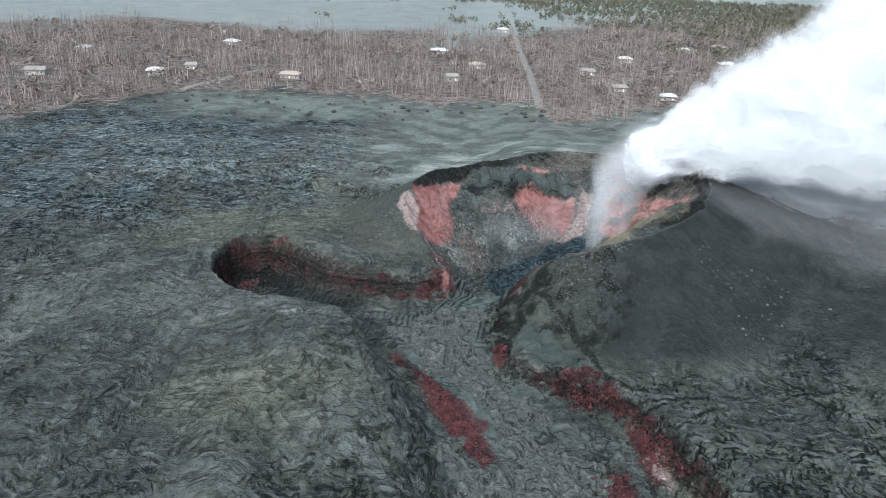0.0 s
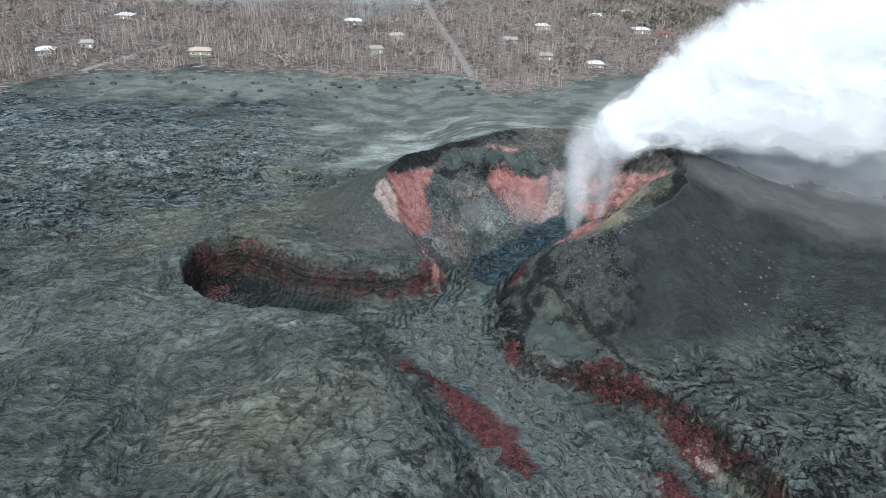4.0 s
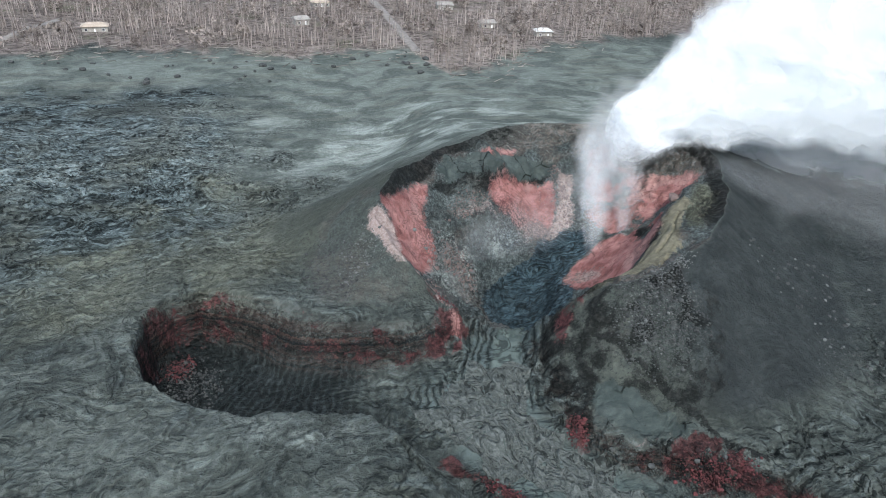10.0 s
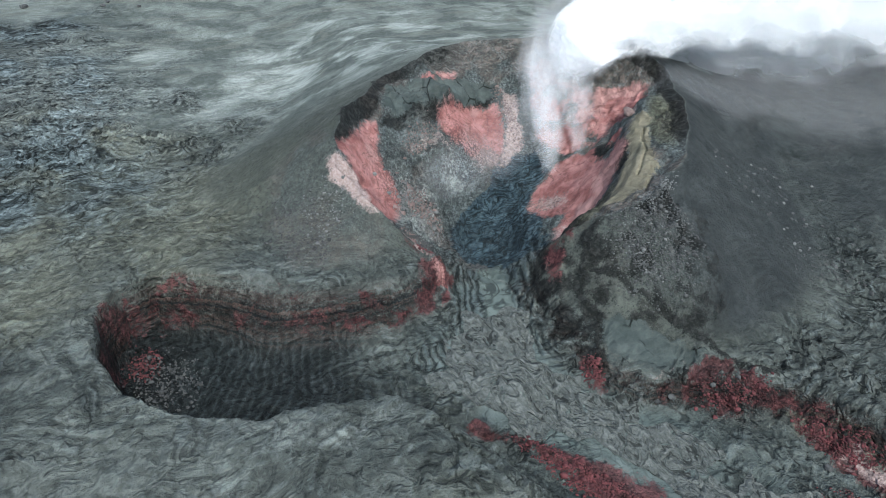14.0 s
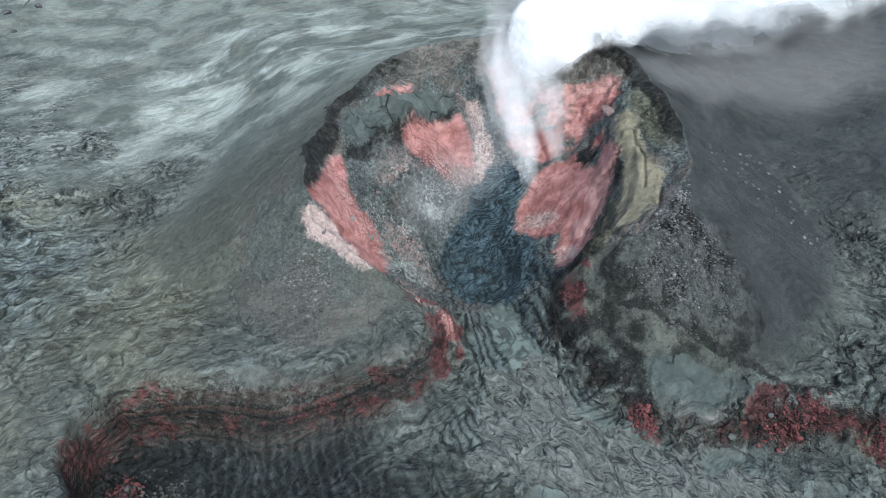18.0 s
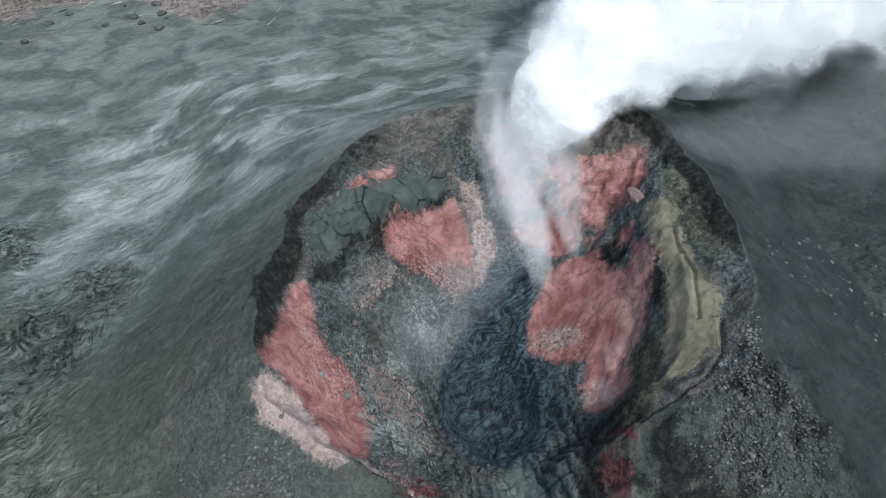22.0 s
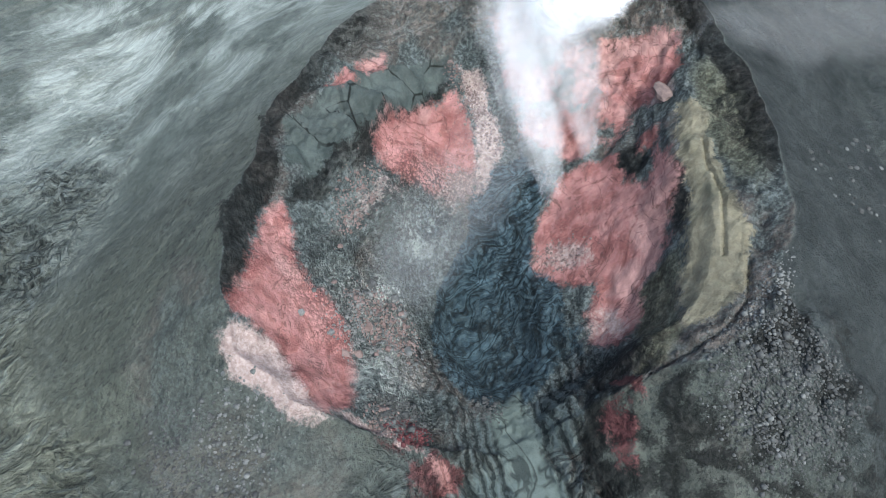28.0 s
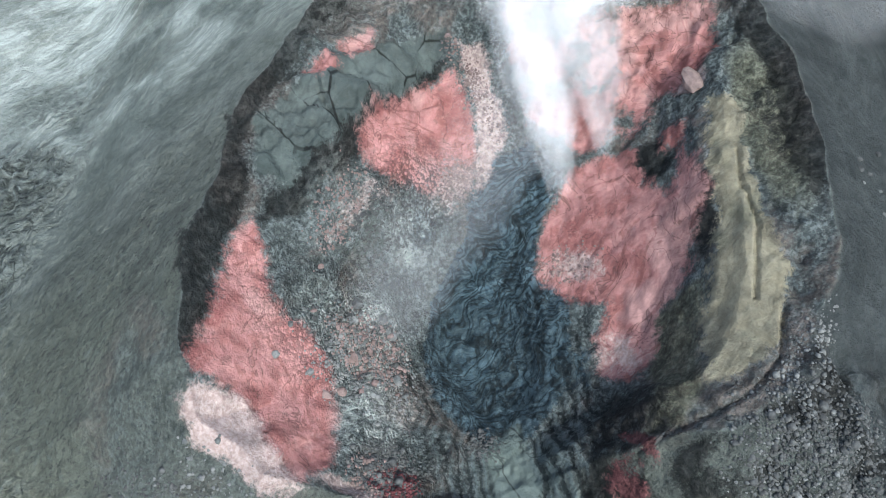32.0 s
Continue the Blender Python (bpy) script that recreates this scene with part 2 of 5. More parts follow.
    reach = ease(0.3, -0.6, np.where(inside, d, -d) - 3)
    cut = shore * reach
    near = np.array([(10, 172), (15, 184), (-5, 160), (-28, 162), (-42, 172), (-52, 178), (15, 145), (12, 125), (30, 115), (20, 80), (20, 30)], float)
    spot = np.array([-2.2, -5.0, -3.4, -4.6, -5.2, -6.5, -5.2, -6.2, -6.4, -7.5, -9])
    wsum, zsum = 0.0, 0.0
    for (px, py), pz in zip(near, spot):
        w = 1 / ((x - px) ** 2 + (y - py) ** 2 + 25) ** 1.5
        wsum, zsum = wsum + w, zsum + w * pz
    floor = zsum / wsum + fbm(x, y, 9, 3, 51) * 0.35
    h = h * (1 - cut) + np.minimum(h, floor) * cut
    wall = shore * (1 - shore) * 4 * reach
    h = h + wall * (np.sin(h * 3.6 + wx * 2.0) * 0.30 + fbm(x, y, 3.0, 3, 57) * (0.45 + 0.7 * ease(8, 16, x))) * ease(1.5, 5, bank)
    # the breach: a trough from the pond to the channel
    gd, (gz,), _ = line_near(x + wx * 0.4, y + wy * 0.4, [(9, 170, -2.3), (11.5, 178, -3.7), (14, 184, -5.6), (17, 190, -7.8)])
    breach = ease(6.6, 3.2, gd)
    h = h * (1 - breach) + np.minimum(h, gz + fbm(x, y, 4, 2, 58) * 0.25) * breach
    # surface
    rough = np.clip(1 - ease(0.3, 0.8, mix), 0, 1) * ease(6, -3, gap)
    in_floor = ease(0.7, 1, cut)
    ash = ease(-2, 5, gap) * (1 - mix) * (1 - in_floor)
    plainly = ease(-50, -22, x + wx * 22) * ease(252, 285, y + wy * 20) * ease(470, 430, y)
    ash = np.maximum(ash, plainly * 0.9)
    east = ease(84, 120, x + wx * 10) * ease(120, 160, y + wy * 10) * ease(470, 430, y)
    ash = np.maximum(ash, east * 0.9)
    verge = ease(365, 400, y + wy * 25) * ease(-190, -140, x + wx * 20) * ease(470, 440, y)
    ash = np.maximum(ash, verge * 0.9)
    rough = rough * (1 - 0.8 * np.maximum(np.maximum(plainly, east), verge))
    calm = np.clip(1.3 * blob(x, y, -58, 170, 46, 62) + 0.5 * ease(0.1, 0.45, fbm(x, y, 24, 2, 53)), 0, 1)
    rough = rough * (1 - 0.55 * calm)
    # open cracks and the creases between the strands of lava
    for points, wide, deep in CRACKS:
        h = h - deep * ease(wide, 0.15 * wide, line_near(x + wx * 0.5, y + wy * 0.5, points)[0])
    for px, py, r in ((23.8, 203.2, 1.3), (33.5, 211.5, 1.1)):
        h = h - 1.1 * ease(r, 0.3 * r, np.hypot(x - px, y - py)) + 0.35 * ease(0.9, 0.0, np.abs(np.hypot(x - px, y - py) - 1.5 * r))
    return dict(h=h, base=base, gap=gap, mix=mix, u=u, ang=ang, cut=cut, wall=wall, rough=rough, ash=ash, d=d, pond=np.where(in_pond, ease(0, 1.5, df), 0),
                inside=inside, wx=wx, wy=wy, in_floor=in_floor, dc=np.where(in_ch, dc, -dc))


FOREST_EDGE = [(-900, 300), (-260, 345), (-228, 356), (-176, 438), (-126, 468), (-57, 457), (2, 444), (52, 448), (62, 394), (72, 390), (95, 415), (150, 462), (420, 490), (900, 520)]


def forest_edge(x):
    edge = np.interp(x, [p[0] for p in FOREST_EDGE], [p[1] for p in FOREST_EDGE])
    return edge + 5 * np.sin(x * 0.11) + 4 * np.sin(x * 0.27 + 1) + 2.5 * np.sin(x * 0.71)


def cover(x, y, L):
    """Masks from 0 to 1 of what the land is covered with, painted shade and haze included, by place."""
    bend = 2.2 - 1.8 * ease(0.3, 0.7, L["mix"])
    fray = 0.7 - 0.3 * ease(0.3, 0.7, L["mix"])
    X, Y = x + L["wx"] * bend + fbm(x, y, 3, 3, 61) * fray, y + L["wy"] * bend + fbm(x, y, 3, 3, 67) * fray
    z = np.zeros(x.shape)
    B = lambda *a: blob(X, Y, *a)
    inn, out = ease(0.3, 0.7, L["mix"]), 1 - ease(0.3, 0.7, L["mix"])
    P = lambda *o: patch(X, Y, o)
    crater_red = [P(*RED_FACE),
                  P(*RED_MID), P(*RED_RIGHT), P((30, 242), (37, 243), (34.4, 240), (30, 240)), P((23.5, 240.6), (28, 241.3), (28, 238.5), (24.5, 238)),
                  P((61.4, 204.2), (62, 201.9), (59.6, 199.9), (58.9, 201.9)), P((72.5, 224), (79, 213.4), (73.3, 207), (66, 206), (64, 214), (68, 222)), P((58, 240), (66, 239), (64, 233), (57, 234)) * 0.9, P((53, 212), (60, 207), (66, 209), (67, 217), (72, 217), (70, 228), (62, 236), (55, 233), (52, 222)) * (0.62 + 0.6 * fbm(x, y, 6, 3, 68))]
    bank_red = [P((-3.7, 188.2), (3, 187.5), (5, 182), (1.5, 176), (-5.9, 173), (-10.6, 176.7), (-4.6, 179.6)) * (0.7 + 0.6 * fbm(x, y, 4, 2, 70)), P((-30.8, 184.2), (-12.2, 179), (-8, 177), (-5.9, 173), (-13.8, 174.1), (-27, 178.8)) * (0.55 + 0.5 * fbm(x, y, 6, 2, 63)),
                P((-52, 194), (-45, 192), (-45.2, 189.6), (-51.5, 192.2)) * 0.8, P((-60.5, 189.5), (-53.4, 193.3), (-53.8, 186.4), (-58, 181.3), (-61.5, 183)) * (0.42 + 0.6 * fbm(x, y, 4, 2, 62)),
                P((21, 173.4), (24.4, 173), (24.1, 168), (19.5, 163.4), (18.9, 166.7)) * 0.8, B(25.6, 173.2, 0.9, 3), P((12.8, 153), (16.2, 147.4), (16.5, 143.5), (13.9, 144.5)) * 0.9,
                P((24.2, 137.6), (33, 141), (40.4, 137.4), (43, 129.7), (35.6, 128.4), (29.3, 131)) * (0.6 + 0.9 * fbm(x, y, 4, 3, 65)), P((42, 127), (46.5, 117.6), (48, 108), (44, 106), (41.5, 115)) * 0.85,
                P((30, 109), (38, 113), (40, 104), (40, 92), (33, 90)) * 0.8, P((-6.8, 144.6), (3.5, 136.3), (11, 125.4), (11.5, 116.5), (7.6, 110.5), (3.6, 121), (-1.6, 133.5)),
                P((-18, 146), (-8.8, 150.5), (-7, 146.5), (0.8, 142.2), (2.6, 138.5), (-6, 143)) * (0.5 + 0.6 * fbm(x, y, 5, 2, 69))]
    red = z
    for b in crater_red:
        red = np.maximum(red, b * inn)
    right_bank = L["wall"] * ease(14, 24, x) * ease(150, 143, y)
    rust = right_bank * (0.42 + 0.5 * fbm(x, y, 5, 3, 64)) + L["wall"] * ease(6, 0, x) * ease(158, 166, y) * (0.25 + 0.6 * fbm(x * 0.4, y, 4, 3, 66))
    for b in bank_red:
        rust = np.maximum(rust, np.clip(b, 0, 1))
    arc = line_near(X, Y, [(-62.3, 179), (-61.5, 186.3), (-57.3, 192.9), (-51.6, 195.3), (-45, 193)])[0]
    rust = np.maximum(rust, 0.6 * ease(0.9, 0.3, arc))
    red = np.maximum(red, B(1.0, 182.5, 1.5, 2.4, 20) * 0.8)
    pale = np.maximum.reduce([P(*PALE_FACE), B(-3, 189.5, 0.9, 5, 35), P((30.5, 187), (36, 189.6), (39.5, 188), (36.6, 181), (32.4, 181)) * inn * 0.5, P((16, 222.6), (22.7, 225.6), (34, 219.6), (26.4, 221.3), (17, 219), (5.6, 218), (10, 219.1)) * inn * 0.5, B(66.9, 205.6, 1.6, 1.6), P((4, 213), (12, 214), (16, 207), (11, 196), (6, 192), (3, 196)) * 0.36 * inn, P((47.1, 236.1), (51.7, 234.4), (49.3, 223.6), (42.4, 219.7), (36.3, 217.6), (42.7, 224.3), (45.6, 229.5)) * 0.8,
                              B(36, 220.5, 6, 2.2, 15) * 0.7, B(35.5, 184.5, 1.6, 4, -25) * 0.7, B(41, 199, 3, 5, 20) * 0.62, P((14, 145), (19, 145.4), (31, 140.6), (36, 136), (31, 139.6), (20, 143.6)) * 0.5, B(46, 111, 1.6, 6, 20) * 0.7])
    yellow = P(*YELLOW) * inn
    olive = np.maximum.reduce([P((40.8, 184.6), (44.9, 183.5), (33.7, 174.2), (29.6, 172.4), (26.4, 173.8), (33.3, 178.3)) * inn, B(66, 193, 3.5, 13, -38) * inn * 0.9, B(-46, 224, 18, 26) * out * 0.9, B(-35, 120, 18, 16) * 0.6, B(-58, 262, 30, 34) * 0.65, B(-75, 215, 26, 40) * 0.55, P((41, 131), (46.5, 121.3), (51, 108), (54, 90), (48, 90), (45.5, 110), (40, 127)) * 0.9])
    blue = np.maximum.reduce([P((37.6, 219.8), (44, 222), (50, 220), (51.3, 212), (46.8, 210.6), (40.8, 207), (36.5, 202), (38.5, 197.6), (31.6, 189.7), (26.3, 185.6), (15.8, 184.4), (13, 190.8), (12.5, 197.2), (16.5, 204), (21, 208.5), (27, 212), (31, 213), (34, 216)), L["pond"], B(15, 197, 3, 7, -10) * inn * 0.6, B(27, 218, 6, 3.5, 20) * inn * 0.55, B(30, 188, 4, 4) * inn * 0.6])
    white = np.maximum.reduce([P((5.6, 215.6), (15.7, 211.6), (13.7, 205.1), (9.6, 203.3), (4, 193), (-2.3, 195.4), (1.2, 201.6), (4.8, 206.9), (4, 211.5)), P((24.4, 221.2), (33.6, 219.2), (27.1, 215.3), (20.6, 214), (20.2, 217.8)) * 0.9, P((8, 222), (20, 228), (24, 222), (14, 214)) * 0.25, B(4.5, 197, 3.5, 3) * 0.7, B(-46, 147, 9, 4, -15) * 0.75, B(-33, 144.5, 9, 3) * 0.6,
                               blob(x, y + L["wy"] * 6, -22, 318, 30, 4) * 0.95, blob(x, y + L["wy"] * 3, -59, 355, 9, 2.4), blob(x, y + L["wy"] * 6, 55, 335, 30, 5) * 0.9,
                               blob(x, y + L["wy"] * 6, 25, 306, 92, 38, -6) * 1.0, blob(x, y + L["wy"] * 6, -25, 280, 34, 12, -12) * 0.5, blob(x, y + L["wy"] * 6, -110, 285, 46, 16, 8) * 0.6, blob(x, y + L["wy"] * 8, 110, 235, 26, 2.5, -40) * 0.6, blob(x, y, -130, 325, 60, 14, -10) * 0.45])
    seam = 0.6 * ease(1.5, 0.5, line_near(X, Y, [(25, 163), (27.5, 157), (30.5, 151), (34.5, 145), (38.5, 138.5), (43, 133)])[0])
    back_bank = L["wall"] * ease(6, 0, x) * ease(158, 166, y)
    # dark lava, plus painted shade below the rim's overhang, the crest and the slab
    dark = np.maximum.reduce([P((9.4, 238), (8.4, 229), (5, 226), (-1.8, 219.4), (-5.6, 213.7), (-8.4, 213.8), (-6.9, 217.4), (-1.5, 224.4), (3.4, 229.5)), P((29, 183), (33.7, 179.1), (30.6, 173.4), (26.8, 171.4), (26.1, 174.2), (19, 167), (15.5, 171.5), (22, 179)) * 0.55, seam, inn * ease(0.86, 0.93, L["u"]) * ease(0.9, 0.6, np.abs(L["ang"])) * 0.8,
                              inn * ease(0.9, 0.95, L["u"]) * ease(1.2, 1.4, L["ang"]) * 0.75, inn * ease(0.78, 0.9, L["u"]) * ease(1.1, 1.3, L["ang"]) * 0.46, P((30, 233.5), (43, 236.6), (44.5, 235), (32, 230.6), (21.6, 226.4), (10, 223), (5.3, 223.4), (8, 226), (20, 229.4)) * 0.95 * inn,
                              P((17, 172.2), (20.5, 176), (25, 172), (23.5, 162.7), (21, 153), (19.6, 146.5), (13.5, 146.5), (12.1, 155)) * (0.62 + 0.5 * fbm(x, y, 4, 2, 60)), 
                              # first two: shade painted on the back bank and the pit's west wall
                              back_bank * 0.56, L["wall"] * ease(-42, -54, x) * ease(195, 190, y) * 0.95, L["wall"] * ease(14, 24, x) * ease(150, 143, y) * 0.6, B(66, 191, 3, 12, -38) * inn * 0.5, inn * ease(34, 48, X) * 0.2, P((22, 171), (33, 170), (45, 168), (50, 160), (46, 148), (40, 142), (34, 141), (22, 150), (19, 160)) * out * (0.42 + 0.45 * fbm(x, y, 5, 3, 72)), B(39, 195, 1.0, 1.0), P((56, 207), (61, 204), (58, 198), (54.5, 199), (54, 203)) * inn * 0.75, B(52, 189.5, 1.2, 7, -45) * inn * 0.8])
    crust = L["in_floor"] * np.maximum.reduce([B(9, 174, 6, 9, 20), B(3, 156, 9, 13, 15), B(12, 128, 13, 22, -20), B(20, 95, 20, 25)])
    crust = np.maximum(crust, P((12.3, 186.8), (21.8, 182.4), (15, 171.3), (7.5, 175)) * 0.95)
    crust = np.maximum(crust, P((4, 176), (12, 186), (18, 180), (12, 165), (11, 152), (5, 137), (0, 138), (-9, 150), (-12, 160), (-4, 168)) * 0.9 * (1 - L["wall"]))
    forest = ease(-6, 10, y - forest_edge(x) + fbm(x, y, 40, 3, 71) * 10)
    # where distance haze is painted onto the land
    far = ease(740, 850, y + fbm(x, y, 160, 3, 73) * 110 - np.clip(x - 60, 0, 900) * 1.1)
    rubble = np.maximum.reduce([B(8, 208, 8, 9) * inn, B(1.5, 191, 5, 5), B(30, 221, 8, 5) * inn, B(-57, 180, 5, 8), B(2.5, 128, 3, 15, 27), B(34, 133, 7, 4), B(34, 107, 7, 8)])
    inner = np.maximum(inn * (1 - L["pond"]), np.maximum(P((-9, 205), (-12, 196), (-6, 189), (-16, 184), (-27, 189), (-30, 200), (-22, 216), (-12, 224)) * 0.45, P((26, 171), (33, 168), (45, 168), (49, 160), (44, 149), (34, 150), (25, 158)) * 0.3) * out)
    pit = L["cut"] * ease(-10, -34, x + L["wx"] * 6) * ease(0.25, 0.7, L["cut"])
    blocky = ease(-32, -62, X) * ease(205, 262, Y - X * 0.15) * ease(405, 360, Y + L["wx"] * 25) * ease(-0.5, 0.1, fbm(x, y, 30, 3, 77)) 
    strata = L["wall"] * ease(8, -4, x) * ease(150, 160, y) + 0.8 * L["wall"] * ease(10, 20, x) * ease(180, 172, y)
    slab = np.maximum(P((28.4, 240), (47.5, 239), (44.8, 236.2), (27.6, 231.4), (20.4, 228.3), (12, 226.3), (8.4, 228.2), (12.3, 235.4), (21.4, 239)) * inn,
                      0.85 * P((19.3, 154.5), (25.8, 149.8), (36.5, 139.5), (32.4, 138.4), (25.8, 142), (17.5, 147.2)))
    strand = line_near(x, y, STEM)[0]
    neck = P((14, 206), (10, 203), (7, 190), (5, 184), (2, 177), (-4, 170), (-14, 167), (-14, 160), (0, 157), (12, 157), (14, 166), (20, 171), (26, 178), (33, 186), (37, 193), (34, 200), (24, 208))
    middle = ease(3.6, 2.4, strand + 0.5 * L["wx"]) * ease(189, 186, Y) * ease(140, 150, Y)
    along = line_near(x, y, [(5, 180), (0, 172), (-6, 170), (-16, 173), (-28, 178), (-45, 190), (-56, 196)])[0]
    drape = P((-2, 170), (-2, 158), (-12, 153), (-28, 154), (-42, 157), (-52, 176), (-46, 189), (-28, 178), (-16, 172))
    strand = np.where(drape > neck, along * 0.25 + x * 0.95 + 0.012 * (x + 20) * (y - 165), strand)
    strand_mask = np.maximum(0.85 * neck * (1 - 0.75 * blue), 0.32 * drape)
    mound = P((25, 171), (33, 169), (45, 168), (50, 160), (46, 147), (34, 147), (24, 156)) * out
    cinder = ease(26, 46, X) * ease(262, 240, Y) * ease(-4, 4, Y - np.interp(X, (26, 36, 44, 69, 104), (151, 141, 139, 144, 149))) * out
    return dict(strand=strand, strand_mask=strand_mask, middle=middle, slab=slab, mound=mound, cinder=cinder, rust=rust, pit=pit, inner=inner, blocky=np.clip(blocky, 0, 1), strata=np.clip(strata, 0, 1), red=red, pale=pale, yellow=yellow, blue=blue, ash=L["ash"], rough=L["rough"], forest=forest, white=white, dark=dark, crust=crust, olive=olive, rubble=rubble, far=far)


# ---- materials ----
class Nodes:
    """Short hand for node trees."""

    def __init__(self, name):
        self.mat = bpy.data.materials.new(name)
        self.mat.use_nodes = True
        self.t = self.mat.node_tree
        self.t.nodes.clear()

    def add(self, kind, **inputs):
        n = self.t.nodes.new("ShaderNode" + kind)
        for k, v in inputs.items():
            self.put(n, k.replace("_", " "), v)
        return n

    def put(self, n, key, v):
        s = n.inputs[int(key)] if key.isdigit() else n.inputs[key]
        if isinstance(v, bpy.types.NodeSocket):
            self.t.links.new(v, s)
        else:
            s.default_value = v

    def math(self, op, a, b=0.0, c=0.0):
        n = self.t.nodes.new("ShaderNodeMath")
        n.operation = op
        for i, v in enumerate((a, b, c)):
            self.put(n, str(i), v)
        return n.outputs[0]

    def noise(self, co, scale, detail=4.0, rough=0.55, distort=0.0):
        n = self.add("TexNoise", Scale=scale, Detail=detail, Roughness=rough, Distortion=distort)
        self.put(n, "Vector", co)
        return n.outputs["Fac"]

    def span(self, v, a, b, c=0.0, d=1.0, smooth=True):
        n = self.t.nodes.new("ShaderNodeMapRange")
        n.interpolation_type = "SMOOTHSTEP" if smooth else "LINEAR"
        for i, w in enumerate((v, a, b, c, d)):
            self.put(n, str(i), w)
        return n.outputs[0]

    def mix(self, fac, a, b, blend="MIX"):
        n = self.t.nodes.new("ShaderNodeMix")
        n.data_type, n.blend_type = "RGBA", blend
        self.put(n, "0", fac)
        self.put(n, "6", a if isinstance(a, bpy.types.NodeSocket) else (*a, 1))
        self.put(n, "7", b if isinstance(b, bpy.types.NodeSocket) else (*b, 1))
        return n.outputs[2]

    def attr(self, name):
        n = self.t.nodes.new("ShaderNodeAttribute")
        n.attribute_name = name
        return n

    def scaled(self, co, sx, sy, sz):
        n = self.t.nodes.new("ShaderNodeVectorMath")
        n.operation = "MULTIPLY"
        self.put(n, "0", co)
        n.inputs[1].default_value = (sx, sy, sz)
        return n.outputs[0]

    def done(self, colour, rough=0.9, bump=None, distance=0.1, strength=1.0, spec=0.3):
        p = self.add("BsdfPrincipled")
        self.put(p, "Base Color", colour if isinstance(colour, bpy.types.NodeSocket) else (*colour, 1))
        self.put(p, "Roughness", rough)
        self.put(p, "Specular IOR Level", spec)
        if bump is not None:
            b = self.add("Bump", Strength=strength, Distance=distance, Height=bump)
            self.put(p, "Normal", b.outputs[0])
        o = self.add("OutputMaterial")
        self.t.links.new(p.outputs[0], o.inputs[0])
        return self.mat


def land_material():
    m = Nodes("lava_land")
    co = m.add("NewGeometry").outputs["Position"]
    attrs = [m.attr(n) for n in ("cover_a", "cover_b", "cover_c", "cover_d", "cover_e", "cover_f")]
    sep = [m.add("SeparateColor") for _ in attrs]
    for s, a in zip(sep, attrs):
        m.t.links.new(a.outputs["Color"], s.inputs[0])
    red, pale, yellow = sep[0].outputs
    blue, ash, rough = sep[1].outputs
    forest, white, dark = sep[2].outputs
    crust, olive, rubble = sep[3].outputs
    inner, blocky, strata = sep[4].outputs
    strand, strand_mask, middle = sep[5].outputs
    rough = m.math("MULTIPLY", rough, m.math("SUBTRACT", 1.0, m.math("MAXIMUM", middle, m.math("MULTIPLY", crust, 0.8))))
    rust, pit = attrs[0].outputs["Alpha"], attrs[1].outputs["Alpha"]
    slab_mask = attrs[2].outputs["Alpha"]
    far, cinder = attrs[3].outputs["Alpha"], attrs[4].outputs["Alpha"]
    MUL, ADD, SUB = (lambda a, b: m.math("MULTIPLY", a, b)), (lambda a, b: m.math("ADD", a, b)), (lambda a, b: m.math("SUBTRACT", a, b))
    MAX, MIN = (lambda a, b: m.math("MAXIMUM", a, b)), (lambda a, b: m.math("MINIMUM", a, b))

    def line(v, width):
        """Thin lines where a noise passes its middle."""
        return m.span(m.math("ABSOLUTE", SUB(v, 0.5)), 0.0, width, 1.0, 0.0)

    def bend(scale, far_):
        """Coordinates bent by a broad noise, so that folds swirl like flowing crust."""
        warp = m.add("TexNoise", Scale=scale, Detail=2.0)
        m.put(warp, "Vector", co)
        v = m.t.nodes.new("ShaderNodeVectorMath")
        v.operation = "MULTIPLY_ADD"
        m.put(v, "0", warp.outputs["Color"])
        v.inputs[1].default_value = (far_, far_, far_ * 0.1)
        m.put(v, "2", co)
        return v.outputs[0]

    def folds(vec, period, distortion, direction="Y"):
        w = m.add("TexWave", Scale=0.314 / period, Distortion=distortion, Detail=3.0)
        w.bands_direction = direction
        m.put(w, "Detail Scale", 1.4)
        m.put(w, "Vector", vec)
        return w.outputs["Fac"]

    bent, curl = bend(0.03, 40), bend(0.09, 16)
    n_big = m.noise(co, 0.03, 4, 0.55)
    n_wide = m.noise(co, 0.07, 3, 0.5, 0.6)
    n_mid = m.noise(co, 0.17, 5, 0.6, 0.4)
    n_fine = m.noise(co, 0.9, 5, 0.65, 0.3)
    n_grain = m.noise(co, 3.2, 4, 0.7)
    flow = m.noise(m.scaled(bent, 0.4, 1.3, 1.0), 0.28, 6, 0.62, 0.8)
    fold_a = folds(bent, 3.4, 9.0)
    fold_b = folds(curl, 2.3, 7.0, "X")
    wrinkle = MUL(SUB(n_fine, 0.5), 0.5)
    gate_a, gate_b = m.span(n_mid, 0.53, 0.59), MUL(m.span(n_mid, 0.47, 0.41), m.span(n_wide, 0.45, 0.52))
    # fold troughs take painted shade, fold tops a painted highlight
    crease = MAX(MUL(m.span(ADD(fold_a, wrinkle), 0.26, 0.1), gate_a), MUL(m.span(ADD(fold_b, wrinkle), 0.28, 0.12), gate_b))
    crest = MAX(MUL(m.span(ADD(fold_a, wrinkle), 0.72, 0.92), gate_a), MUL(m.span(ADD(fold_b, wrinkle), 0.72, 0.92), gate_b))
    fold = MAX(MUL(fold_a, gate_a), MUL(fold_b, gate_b))
